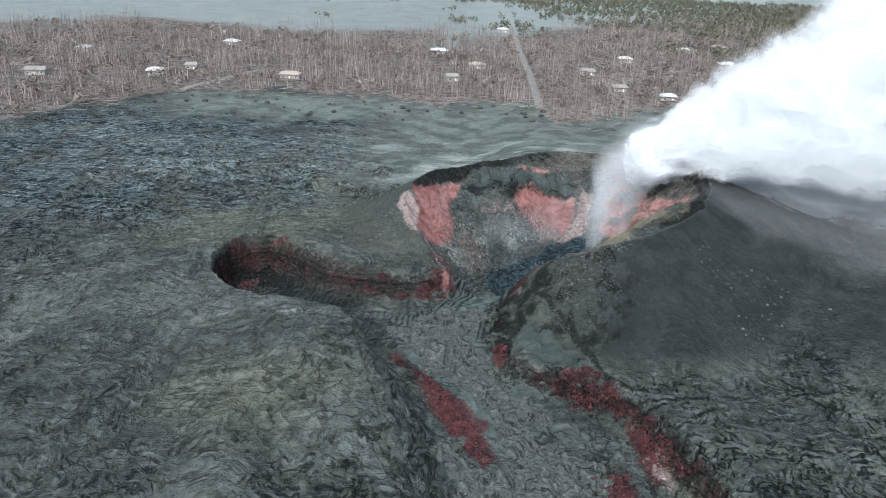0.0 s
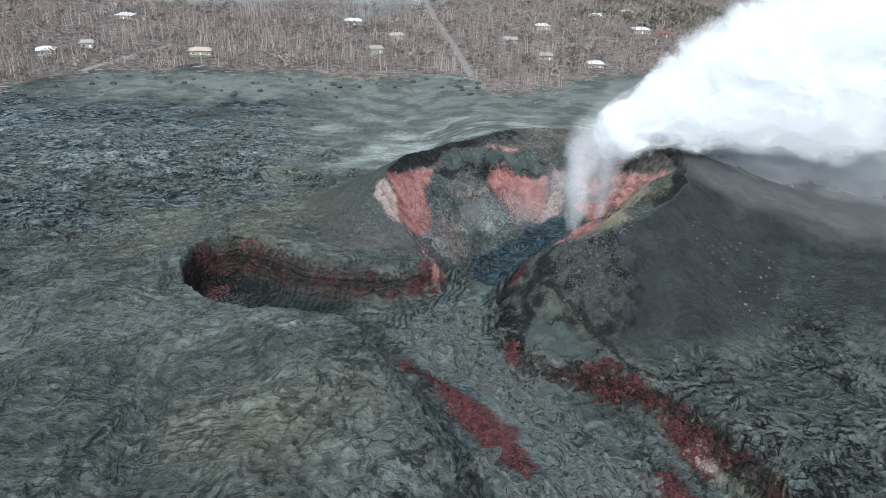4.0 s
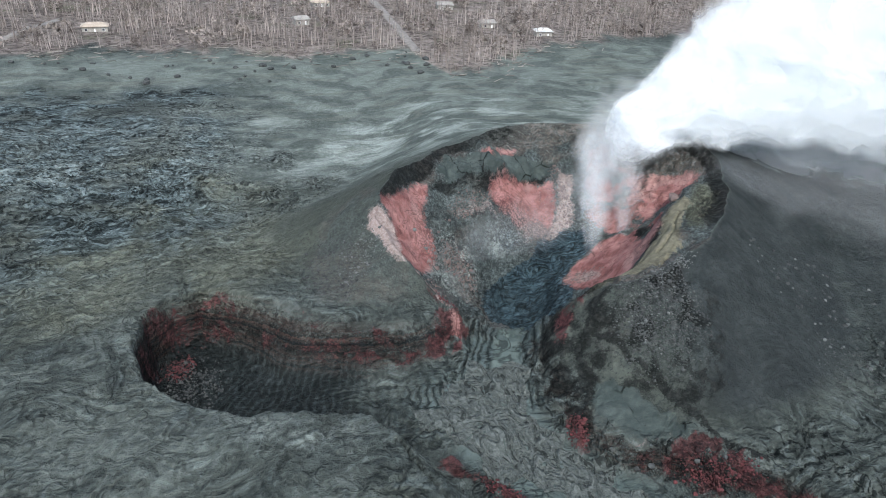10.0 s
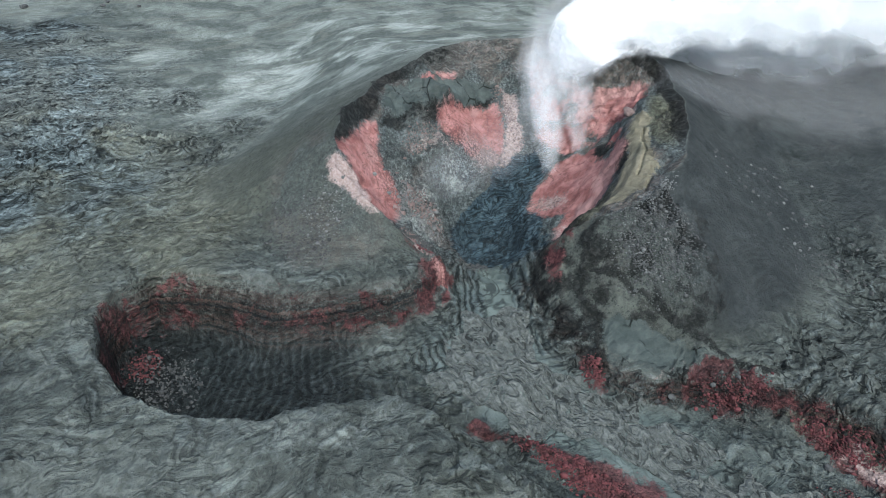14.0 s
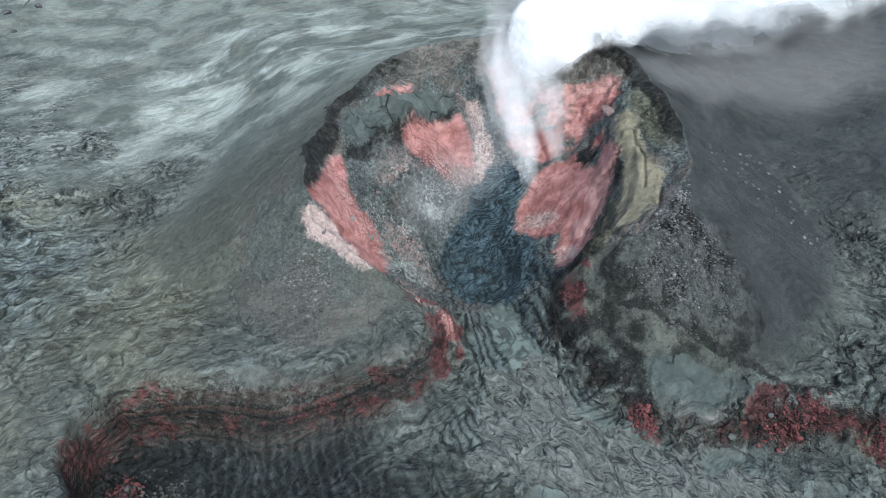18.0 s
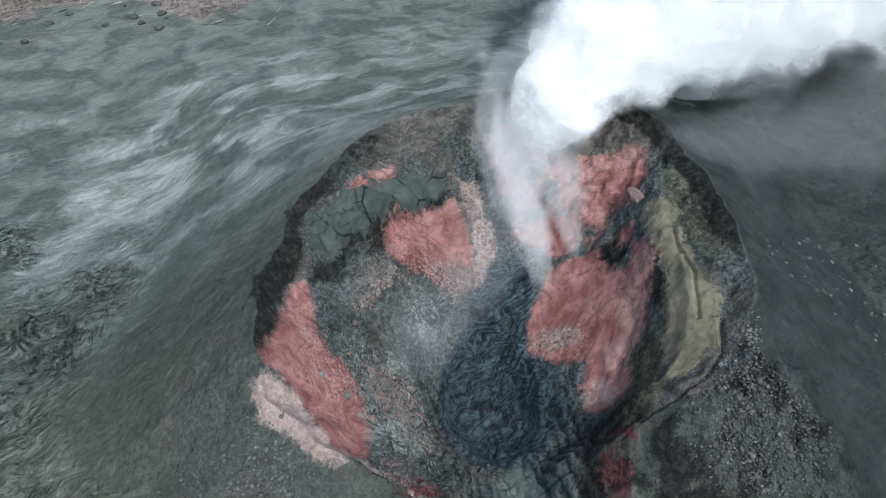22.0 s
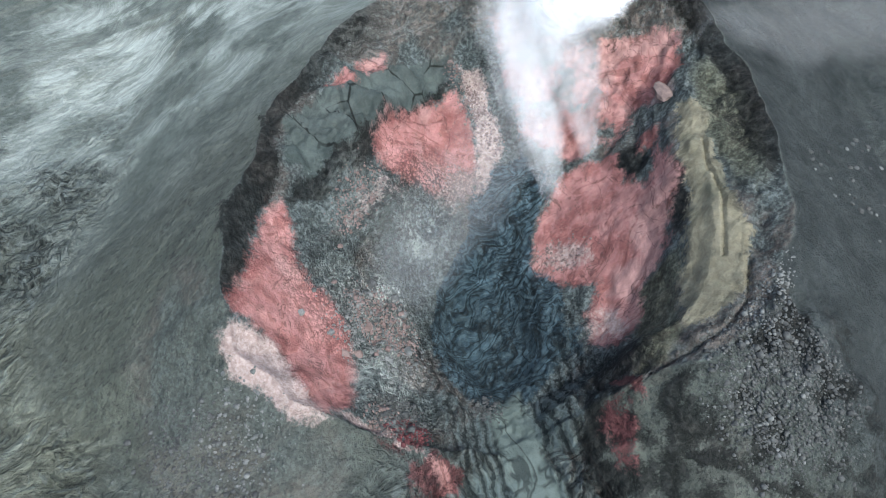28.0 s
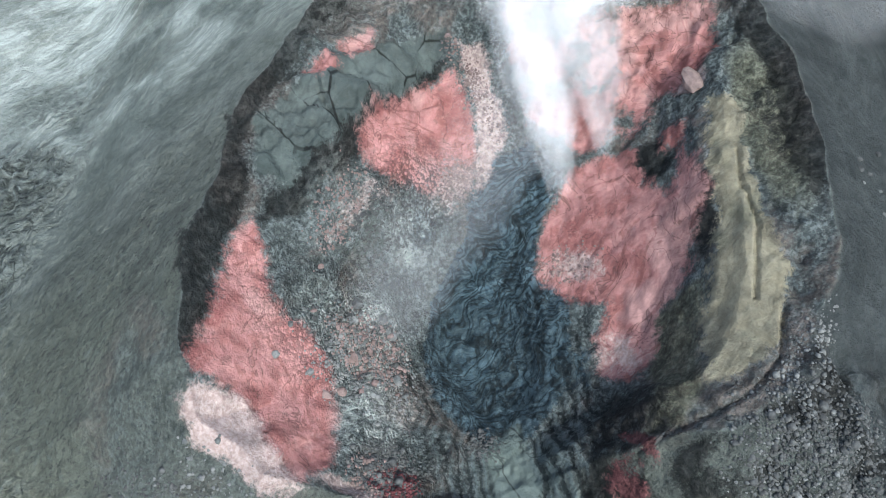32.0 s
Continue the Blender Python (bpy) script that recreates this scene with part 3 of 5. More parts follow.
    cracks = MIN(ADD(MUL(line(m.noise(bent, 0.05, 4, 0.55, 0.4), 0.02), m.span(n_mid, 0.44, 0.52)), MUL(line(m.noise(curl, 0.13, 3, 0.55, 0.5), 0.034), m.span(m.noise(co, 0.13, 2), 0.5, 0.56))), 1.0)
    dash = m.noise(m.scaled(curl, 0.5, 1.35, 1.0), 0.42, 4, 0.62, 0.5)
    edge_noise = ADD(MUL(SUB(n_fine, 0.5), 0.95), MUL(SUB(n_grain, 0.5), 0.6))

    def cut(mask, a=0.38, b=0.62):
        return m.span(ADD(mask, MUL(edge_noise, m.span(mask, 0.02, 0.25))), a, b)

    # open flow: smooth grey-green sheets, ropes in patches, black wrinkles between them; crest highlights and gap shade
    # are painted in
    col = m.mix(m.span(n_mid, 0.38, 0.62), (0.104, 0.108, 0.1), (0.168, 0.171, 0.155))
    col = m.mix(MUL(m.span(m.noise(bent, 0.035, 5, 0.6, 0.6), 0.5, 0.57), 0.65), col, (0.25, 0.25, 0.226))
    olives = m.span(ADD(olive, MUL(SUB(n_big, 0.5), 1.5)), 0.2, 0.75)
    col = m.mix(MUL(olives, 0.8), col, m.mix(m.span(flow, 0.42, 0.6), (0.205, 0.193, 0.146), (0.33, 0.31, 0.238)))
    col = m.mix(MUL(MUL(m.span(flow, 0.57, 0.64), rough), 0.6), col, (0.3, 0.312, 0.296))
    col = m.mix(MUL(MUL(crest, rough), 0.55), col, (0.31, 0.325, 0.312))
    # shadows of the gaps, painted as dark dashes
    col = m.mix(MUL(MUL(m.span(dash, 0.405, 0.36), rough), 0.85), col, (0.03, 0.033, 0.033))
    block_col = m.mix(m.span(flow, 0.42, 0.6), (0.15, 0.172, 0.176), (0.25, 0.28, 0.288))
    block_col = m.mix(MUL(m.span(dash, 0.55, 0.61), 0.8), block_col, (0.44, 0.48, 0.49))
    # gap shadows between the blocks, put into the colour
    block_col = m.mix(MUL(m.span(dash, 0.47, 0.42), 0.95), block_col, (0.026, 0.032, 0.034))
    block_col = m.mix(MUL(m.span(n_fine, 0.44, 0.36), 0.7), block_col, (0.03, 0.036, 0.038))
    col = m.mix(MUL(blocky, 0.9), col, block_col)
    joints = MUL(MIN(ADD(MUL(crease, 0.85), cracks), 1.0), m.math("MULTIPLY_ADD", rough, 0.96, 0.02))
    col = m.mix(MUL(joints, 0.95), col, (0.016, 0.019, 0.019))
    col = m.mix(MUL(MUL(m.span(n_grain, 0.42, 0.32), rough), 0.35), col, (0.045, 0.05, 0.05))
    # cinder slopes
    streak = m.noise(m.scaled(co, 0.16, 1.0, 1.0), 0.16, 5, 0.6, 0.7)
    ash_col = m.mix(m.span(n_mid, 0.35, 0.7), (0.115, 0.114, 0.098), (0.165, 0.161, 0.136))
    ash_col = m.mix(MUL(m.span(n_big, 0.45, 0.62), 0.5), ash_col, (0.12, 0.12, 0.094))
    grit = m.noise(m.scaled(co, 0.7, 1.2, 1.0), 1.5, 4, 0.7, 0.3)
    ash_col = m.mix(MUL(m.span(n_fine, 0.54, 0.7), 0.55), ash_col, (0.155, 0.163, 0.152))
    ash_col = m.mix(MUL(m.span(grit, 0.46, 0.38), 0.7), ash_col, (0.034, 0.038, 0.036))
    ash_col = m.mix(MUL(m.span(n_grain, 0.44, 0.3), 0.45), ash_col, (0.035, 0.039, 0.037))
    ash_col = m.mix(MUL(cinder, 0.85), ash_col, m.mix(m.span(n_mid, 0.35, 0.7), (0.032, 0.0335, 0.0375), (0.049, 0.051, 0.056)))
    ash_col = m.mix(MUL(MUL(cinder, m.span(n_grain, 0.64, 0.76)), 0.6), ash_col, (0.13, 0.14, 0.138))
    hsep = m.add("SeparateXYZ")
    m.put(hsep, "0", co)
    ash_col = m.mix(MUL(m.span(hsep.outputs[1], 228, 266), 0.88), ash_col, m.mix(m.span(n_wide, 0.4, 0.6), (0.17, 0.178, 0.16), (0.36, 0.36, 0.325)))
    ash_col = m.mix(MUL(MUL(m.span(streak, 0.5, 0.62), m.span(hsep.outputs[1], 250, 300)), 0.5), ash_col, (0.28, 0.262, 0.215))
    col = m.mix(MUL(ash, 0.92), col, ash_col)
    col = m.mix(MUL(MUL(cinder, 0.4), SUB(1.0, ash)), col, (0.04, 0.043, 0.044))
    # coarse grey rubble of the crater and the steep shoulders
    n_small = m.noise(co, 1.7, 5, 0.68, 0.2)
    inn_col = m.mix(m.span(n_small, 0.42, 0.6), (0.075, 0.08, 0.079), (0.21, 0.216, 0.21))
    inn_col = m.mix(MUL(m.span(flow, 0.52, 0.62), 0.35), inn_col, (0.07, 0.075, 0.075))
    inn_col = m.mix(MUL(m.span(n_wide, 0.46, 0.58), m.span(n_fine, 0.4, 0.6, 0.25, 0.75)), inn_col, (0.235, 0.165, 0.14))
    inn_col = m.mix(MUL(m.span(n_mid, 0.54, 0.68), 0.4), inn_col, (0.055, 0.06, 0.06))
    inn_col = m.mix(MUL(m.span(n_grain, 0.45, 0.32), 0.5), inn_col, (0.018, 0.02, 0.021))
    col = m.mix(MUL(inner, 0.92), col, inn_col)
    col = m.mix(MUL(MUL(m.span(olive, 0.2, 0.6), inner), 0.75), col, m.mix(m.span(n_small, 0.4, 0.62), (0.1, 0.09, 0.062), (0.2, 0.182, 0.125)))
    # smooth crust of the channel
    crust_col = m.mix(m.span(n_mid, 0.38, 0.62), (0.125, 0.142, 0.133), (0.18, 0.198, 0.186))
    crust_col = m.mix(MUL(m.span(fold_b, 0.2, 0.02), 0.35), crust_col, (0.05, 0.056, 0.055))
    crust_col = m.mix(MUL(cracks, 0.85), crust_col, (0.03, 0.034, 0.034))
    col = m.mix(crust, col, crust_col)
    # floor of the pit: folded crust, darker where the cut is deeper
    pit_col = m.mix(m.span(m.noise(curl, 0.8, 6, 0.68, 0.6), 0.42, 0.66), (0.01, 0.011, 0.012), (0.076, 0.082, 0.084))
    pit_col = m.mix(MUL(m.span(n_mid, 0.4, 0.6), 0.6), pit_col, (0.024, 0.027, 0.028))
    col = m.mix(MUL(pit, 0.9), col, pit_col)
    # the pond
    pond_fold = ADD(folds(curl, 1.5, 16.0), MUL(SUB(n_fine, 0.5), 1.0))
    bl = m.mix(m.span(flow, 0.4, 0.6), (0.038, 0.06, 0.08), (0.105, 0.152, 0.185))
    bl = m.mix(MUL(m.span(pond_fold, 0.75, 1.0), 0.35), bl, (0.17, 0.215, 0.228))
    bl = m.mix(MUL(m.span(pond_fold, 0.3, 0.1), 0.75), bl, (0.014, 0.021, 0.026))
    bl = m.mix(MUL(m.span(n_small, 0.56, 0.64), 0.35), bl, (0.16, 0.2, 0.21))
    bl = m.mix(MUL(cracks, 0.8), bl, (0.012, 0.016, 0.02))
    col = m.mix(MUL(cut(blue), 0.92), col, bl)
    # strands parallel to the drained flow, and the plain grey crust in its middle
    phase = m.math("SINE", ADD(MUL(strand, 3.6), ADD(MUL(n_wide, 26.0), ADD(MUL(n_mid, 9.0), MUL(n_fine, 2.5)))))
    phase = m.math("ADD", phase, MUL(SUB(n_small, 0.5), 2.4))
    col = m.mix(MUL(MUL(m.span(phase, 0.3, 0.9), strand_mask), 0.35), col, (0.24, 0.275, 0.275))
    col = m.mix(MUL(MUL(m.span(phase, -0.3, -0.85), strand_mask), 0.85), col, (0.02, 0.024, 0.025))
    mid_col = m.mix(MUL(cracks, 0.8), m.mix(m.span(n_mid, 0.4, 0.6), (0.15, 0.168, 0.152), (0.2, 0.22, 0.2)), (0.05, 0.055, 0.052))
    col = m.mix(MUL(middle, 0.92), col, mid_col)
    # dark lava and the painted shade of crest, slab and banks
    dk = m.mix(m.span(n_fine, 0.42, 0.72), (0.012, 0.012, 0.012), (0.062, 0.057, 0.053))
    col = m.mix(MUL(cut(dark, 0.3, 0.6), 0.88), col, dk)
    ye = m.mix(m.span(n_fine, 0.35, 0.7), (0.255, 0.207, 0.145), (0.335, 0.275, 0.2))
    ye = m.mix(MUL(m.span(n_grain, 0.44, 0.32), 0.3), ye, (0.075, 0.07, 0.054))
    ye = m.mix(MUL(m.span(n_mid, 0.5, 0.66), 0.5), ye, (0.2, 0.18, 0.125))
    col = m.mix(cut(yellow), col, ye)
    sl = m.mix(m.span(n_mid, 0.35, 0.65), (0.075, 0.085, 0.08), (0.125, 0.135, 0.126))
    split = m.add("TexVoronoi", Scale=0.16)
    split.feature = "DISTANCE_TO_EDGE"
    m.put(split, "Vector", m.scaled(co, 1.0, 0.6, 0.6))
    split_line = MUL(m.span(ADD(split.outputs["Distance"], MUL(SUB(n_mid, 0.5), 0.12)), 0.03, 0.0), m.span(n_wide, 0.44, 0.52))
    col = m.mix(MUL(cut(slab_mask), 0.93), col, m.mix(MUL(split_line, 0.95), sl, (0.012, 0.013, 0.013)))
    # layers in the banks, by height
    lay = m.add("CombineXYZ")
    m.put(lay, "2", m.math("MULTIPLY_ADD", n_small, 1.7, MUL(hsep.outputs[2], 1.0)))
    layer_noise = m.noise(lay.outputs[0], 1.0, 3, 0.7)
    col = m.mix(MUL(MUL(strata, m.span(layer_noise, 0.5, 0.38)), 0.75), col, (0.026, 0.027, 0.029))
    col = m.mix(MUL(MUL(strata, m.span(m.math("ABSOLUTE", SUB(layer_noise, 0.53)), 0.05, 0.0)), 0.5), col, (0.19, 0.1, 0.08))
    col = m.mix(MUL(MUL(strata, m.span(layer_noise, 0.57, 0.66)), 0.55), col, (0.22, 0.2, 0.19))
    # burnt red
    ru = m.mix(m.span(n_fine, 0.35, 0.68), (0.075, 0.028, 0.03), (0.225, 0.08, 0.079))
    ru = m.mix(MUL(m.span(n_mid, 0.52, 0.68), 0.55), ru, (0.4, 0.16, 0.15))
    ru = m.mix(MUL(m.span(n_grain, 0.46, 0.34), 0.8), ru, (0.03, 0.018, 0.018))
    ru = m.mix(MUL(MUL(strata, m.span(layer_noise, 0.5, 0.4)), 0.7), ru, (0.04, 0.025, 0.025))
    col = m.mix(MUL(cut(rust, 0.4, 0.75), 0.88), col, ru)
    gully = m.noise(m.scaled(bent, 1.0, 1.0, 0.25), 0.4, 5, 0.62, 0.8)
    rd = m.mix(m.span(n_mid, 0.35, 0.65), (0.33, 0.118, 0.108), (0.56, 0.252, 0.23))
    rd = m.mix(MUL(m.span(n_small, 0.55, 0.66), 0.22), rd, (0.64, 0.37, 0.33))
    rd = m.mix(MUL(m.span(n_wide, 0.5, 0.58), 0.5), rd, (0.6, 0.34, 0.31))
    rd = m.mix(MUL(m.span(n_grain, 0.42, 0.34), 0.16), rd, (0.2, 0.075, 0.065))
    rd = m.mix(MUL(m.span(gully, 0.46, 0.38), 0.6), rd, (0.26, 0.09, 0.08))
    rd = m.mix(MUL(line(m.noise(curl, 0.14, 4, 0.6, 0.6), 0.012), 0.6), rd, (0.12, 0.05, 0.045))
    col = m.mix(MUL(cut(red, 0.3, 0.72), m.span(n_fine, 0.3, 0.5, 0.8, 0.97)), col, rd)
    pl = m.mix(m.span(n_small, 0.38, 0.64), (0.44, 0.29, 0.265), (0.62, 0.45, 0.41))
    pl = m.mix(MUL(m.span(n_grain, 0.4, 0.32), 0.35), pl, (0.26, 0.16, 0.145))
    col = m.mix(MUL(cut(pale, 0.32, 0.68), 0.9), col, pl)
    soft = ADD(MUL(m.noise(m.scaled(co, 0.4, 1.0, 1.0), 0.075, 6, 0.62, 0.7), 0.75), MUL(n_wide, 0.25))
    near_white = MAX(inner, rough)
    wh = MUL(white, m.span(m.mix(near_white, soft, ADD(MUL(flow, 0.45), MUL(n_fine, 0.55))), m.mix(near_white, (0.49, 0.49, 0.49), (0.42, 0.42, 0.42)), m.mix(near_white, (0.6, 0.6, 0.6), (0.58, 0.58, 0.58))))
    col = m.mix(MUL(wh, 0.6), col, (0.74, 0.73, 0.67))
    vor = m.add("TexVoronoi", Scale=2.0)
    m.put(vor, "Vector", co)
    stones = MUL(m.span(vor.outputs["Distance"], 0.1, 0.6, 1.0, 0.0), rubble)
    col = m.mix(MUL(MUL(rubble, m.span(vor.outputs["Distance"], 0.42, 0.66)), 0.75), col, (0.022, 0.02, 0.02))
    sheet = m.noise(m.scaled(bent, 0.4, 1.4, 1.0), 0.5, 8, 0.7, 0.6)
    lump = m.noise(co, 0.55, 7, 0.64, 0.5)
    amount = m.math("MULTIPLY_ADD", MAX(MAX(crust, middle), MUL(MAX(MAX(red, pale), yellow), 0.6)), -0.9, 1.0)
    vary = m.mix(m.span(n_wide, 0.45, 0.55), m.span(lump, 0.4, 0.6, 0.74, 1.28, False), m.span(sheet, 0.44, 0.58, 0.72, 1.3, False))
    vary = m.mix(MUL(MUL(amount, m.math("MULTIPLY_ADD", ash, -0.45, 1.0)), m.math("MULTIPLY_ADD", slab_mask, -0.6, 1.0)), (1, 1, 1), vary)
    col = m.mix(1.0, col, vary, "MULTIPLY")
    col = m.mix(1.0, col, (0.455, 0.521, 0.528), "MULTIPLY")
    litter = m.mix(m.span(n_mid, 0.3, 0.7), (0.12, 0.098, 0.088), (0.29, 0.255, 0.232))
    litter = m.mix(MUL(m.span(n_big, 0.56, 0.68), 0.6), litter, (0.12, 0.13, 0.08))
    litter = m.mix(MUL(m.span(m.noise(co, 0.3, 5, 0.7), 0.5, 0.4), 0.75), litter, (0.04, 0.03, 0.026))
    col = m.mix(MUL(forest, 0.95), col, litter)
    # distance haze, painted as a paler blue-green ground
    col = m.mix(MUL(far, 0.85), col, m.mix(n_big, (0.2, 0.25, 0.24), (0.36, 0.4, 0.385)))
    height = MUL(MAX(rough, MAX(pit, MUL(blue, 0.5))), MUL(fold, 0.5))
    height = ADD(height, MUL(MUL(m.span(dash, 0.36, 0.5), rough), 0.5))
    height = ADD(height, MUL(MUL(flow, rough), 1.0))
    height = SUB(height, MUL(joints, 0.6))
    height = ADD(height, MUL(n_fine, m.math("MULTIPLY_ADD", crust, -0.6, 0.8)))
    height = ADD(height, MUL(n_grain, m.math("MULTIPLY_ADD", crust, -0.25, 0.3)))
    height = ADD(height, MUL(stones, 0.5))
    height = ADD(height, MUL(MUL(phase, strand_mask), MUL(SUB(1.0, middle), 0.16)))
    height = ADD(height, MUL(m.mix(rough, lump, sheet), MUL(amount, 0.5)))
    height = MUL(height, m.math("MULTIPLY_ADD", MAX(ash, MUL(MAX(MAX(red, pale), MAX(yellow, slab_mask)), 3.0)), -0.24, 1.0))
    return m.done(col, 0.9, height, 1.35, 1.0, 0.08)


LAND = land_material()


def plain_material(name, a, b, scale=1.0, rough=0.8, bump=0.02, spec=0.3):
    m = Nodes(name)
    co = m.add("NewGeometry").outputs["Position"]
    n1, n2 = m.noise(co, scale, 5, 0.6), m.noise(co, scale * 7, 3, 0.6)
    col = m.mix(m.span(n1, 0.3, 0.7), a, b)
    col = m.mix(m.math("MULTIPLY", m.span(n2, 0.5, 0.75), 0.35), col, tuple(c * 0.5 for c in a))
    return m.done(col, rough, n2, bump, 1.0, spec)


def wood_material(name, a, b):
    m = Nodes(name)
    geo = m.add("NewGeometry")
    col = m.mix(geo.outputs["Random Per Island"], a, b)
    col = m.mix(m.math("MULTIPLY", m.span(m.noise(geo.outputs["Position"], 0.035, 4), 0.4, 0.65), 0.6), col, tuple(c * 0.6 for c in a))
    return m.done(col, 0.9, None, spec=0.1)


BARK = wood_material("dead_bark", (0.15, 0.125, 0.113), (0.46, 0.405, 0.37))


# ---- the land ----
def mesh_from(name, co, quads, tris=None):
    me = bpy.data.meshes.new(name)
    n4, n3 = len(quads), 0 if tris is None else len(tris)
    me.vertices.add(len(co))
    me.vertices.foreach_set("co", np.ascontiguousarray(co, np.float32).ravel())
    loops = np.concatenate([np.asarray(quads, np.int32).ravel(), np.zeros(0, np.int32) if tris is None else np.asarray(tris, np.int32).ravel()])
    me.loops.add(len(loops))
    me.loops.foreach_set("vertex_index", loops)
    me.polygons.add(n4 + n3)
    me.polygons.foreach_set("loop_start", np.concatenate([np.arange(n4) * 4, n4 * 4 + np.arange(n3) * 3]).astype(np.int32))
    me.update(calc_edges=True)
    me.validate()
    return me


def axis(a, b, step, grow, low, high):
    core = list(np.arange(a, b, step))
    s = step
    while core[-1] < high:
        s *= grow
        core.append(core[-1] + s)
    s, left = step, [a]
    while left[-1] > low:
        s *= grow
        left.append(left[-1] - s)
    return np.array(left[:0:-1] + core)


STEP, GROW = 0.34, 1.02
GX = axis(-72, 94, STEP, GROW, -1700, 2000)
GY = axis(98, 254, STEP, GROW, -350, 2600)
XX, YY = np.meshgrid(GX, GY)
xs, ys = XX.ravel(), YY.ravel()
L = land(xs, ys)
C = cover(xs, ys, L)
# small relief: ropes and slabs on the open flow, furrows on the flanks, rubble below the walls
cell = np.maximum(np.repeat(np.gradient(GY), len(GX)), np.tile(np.gradient(GX), len(GY)))
keep = ease(2.5, 0.8, cell)
swirl = fbm(xs + L["wx"] * 9, ys * 1.7 + L["wy"] * 12, 6.5, 3, 81)
ropes = np.abs(perlin((xs + L["wx"] * 7) / 3.2, (ys * 1.6 + L["wy"] * 9) / 3.2, 83))
relief = L["rough"] * (swirl * 1.0 + (0.35 - ropes) * 1.6 * ease(0.5, 0.2, ropes)) * (1 - 0.95 * C["crust"])
relief = relief + L["ash"] * fbm(xs, ys, 2.4, 3, 87) * 0.16
relief = relief + np.maximum(C["rubble"], 0.4 * C["dark"]) * ridged(xs, ys, 2.2, 2, 89) * 0.55
relief = relief + C["blue"] * (0.4 - np.abs(perlin((xs + L["wx"] * 6) / 2.0, (ys + L["wy"] * 6) / 3.0, 91))) * 0.7
relief = relief + np.clip(C["mound"] + 0.5 * C["dark"] * (xs > 8), 0, 1) * (ridged(xs + L["wx"] * 3, ys + L["wy"] * 3, 6.5, 4, 93) - 0.4) * 1.3
zs = L["h"] + relief * keep
CO = np.stack([xs, ys, zs], 1)
NX, NY = len(GX), len(GY)
ii = (np.arange(NY - 1)[:, None] * NX + np.arange(NX - 1)[None, :]).ravel()
QUADS = np.stack([ii, ii + 1, ii + NX + 1, ii + NX], 1)


def face_mean(v):
    return v[QUADS].mean(1)


region = np.zeros(len(QUADS), int)                       # 0 open ground
region[face_mean(np.where(L["inside"], 0, L["gap"])) > 1.5] = 1      # outer flank
region[face_mean(L["cut"]) > 0.02] = 4                   # channel bank
region[face_mean(L["in_floor"]) > 0.6] = 5               # channel floor
region[face_mean(L["inside"].astype(float)) > 0.5] = 2   # crater wall
region[face_mean(L["pond"]) > 0.4] = 3                   # crater floor
region[(face_mean(C["yellow"]) > 0.5)] = 6               # sulphur terrace
region[(face_mean(L["u"]) > 0.53) & (face_mean(L["u"]) < 0.86) & (np.abs(face_mean(L["ang"]) - 2.0) < 0.42) & (region == 2)] = 7


def land_piece(name, which, parent=None, label=""):
    faces = QUADS[region == which]
    used, inverse = np.unique(faces, return_inverse=True)
    me = mesh_from(name, CO[used], inverse.reshape(-1, 4))
    me.polygons.foreach_set("use_smooth", np.ones(len(faces), bool))
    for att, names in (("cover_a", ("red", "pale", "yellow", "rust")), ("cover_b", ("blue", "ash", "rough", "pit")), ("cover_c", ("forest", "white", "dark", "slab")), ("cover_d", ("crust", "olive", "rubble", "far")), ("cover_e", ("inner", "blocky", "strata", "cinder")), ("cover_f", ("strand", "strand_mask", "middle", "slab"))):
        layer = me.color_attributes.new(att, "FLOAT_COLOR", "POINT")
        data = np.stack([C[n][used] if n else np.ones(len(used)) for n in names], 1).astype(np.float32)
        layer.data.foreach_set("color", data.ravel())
    me.normals_split_custom_set_from_vertices(VN[used])
    me.materials.append(LAND)
    ob = new(name, me)
    if parent:
        ob.parent = parent
    if label:
        tagged(ob, label)
    return ob


gz_y, gz_x = np.gradient(zs.reshape(NY, NX), GY, GX)
VN = np.stack([-gz_x.ravel(), -gz_y.ravel(), np.ones(NX * NY)], 1)
VN /= np.linalg.norm(VN, axis=1)[:, None]
ground = tagged(land_piece("ground", 0), "grey-green ropy lava field with ash and pale crusts", "ground", kind="structure")
cone = tagged(new("volcanic_cone"), "breached cinder cone with red oxidised crater walls", "volcano")
land_piece("outer_flank", 1, cone, "smooth dark grey cinder slope")
land_piece("crater_wall", 2, cone, "red and grey rubble wall of the crater")
land_piece("crater_floor", 3, cone, "blue-black wrinkled solidified lava pond")
land_piece("sulphur_terrace", 6, cone, "yellowish altered terrace below the rim")
land_piece("slump_terrace", 7, cone, "dark slumped slab with cracks")
channel = tagged(new("lava_channel"), "drained lava channel with red stained banks", "lava channel", kind="structure")
land_piece("bank", 4, channel, "layered red and black channel bank with shade painted on its walls")
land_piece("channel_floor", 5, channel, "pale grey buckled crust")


def height_at(x, y):
    return float(land(np.array([x]), np.array([y]))["h"][0])


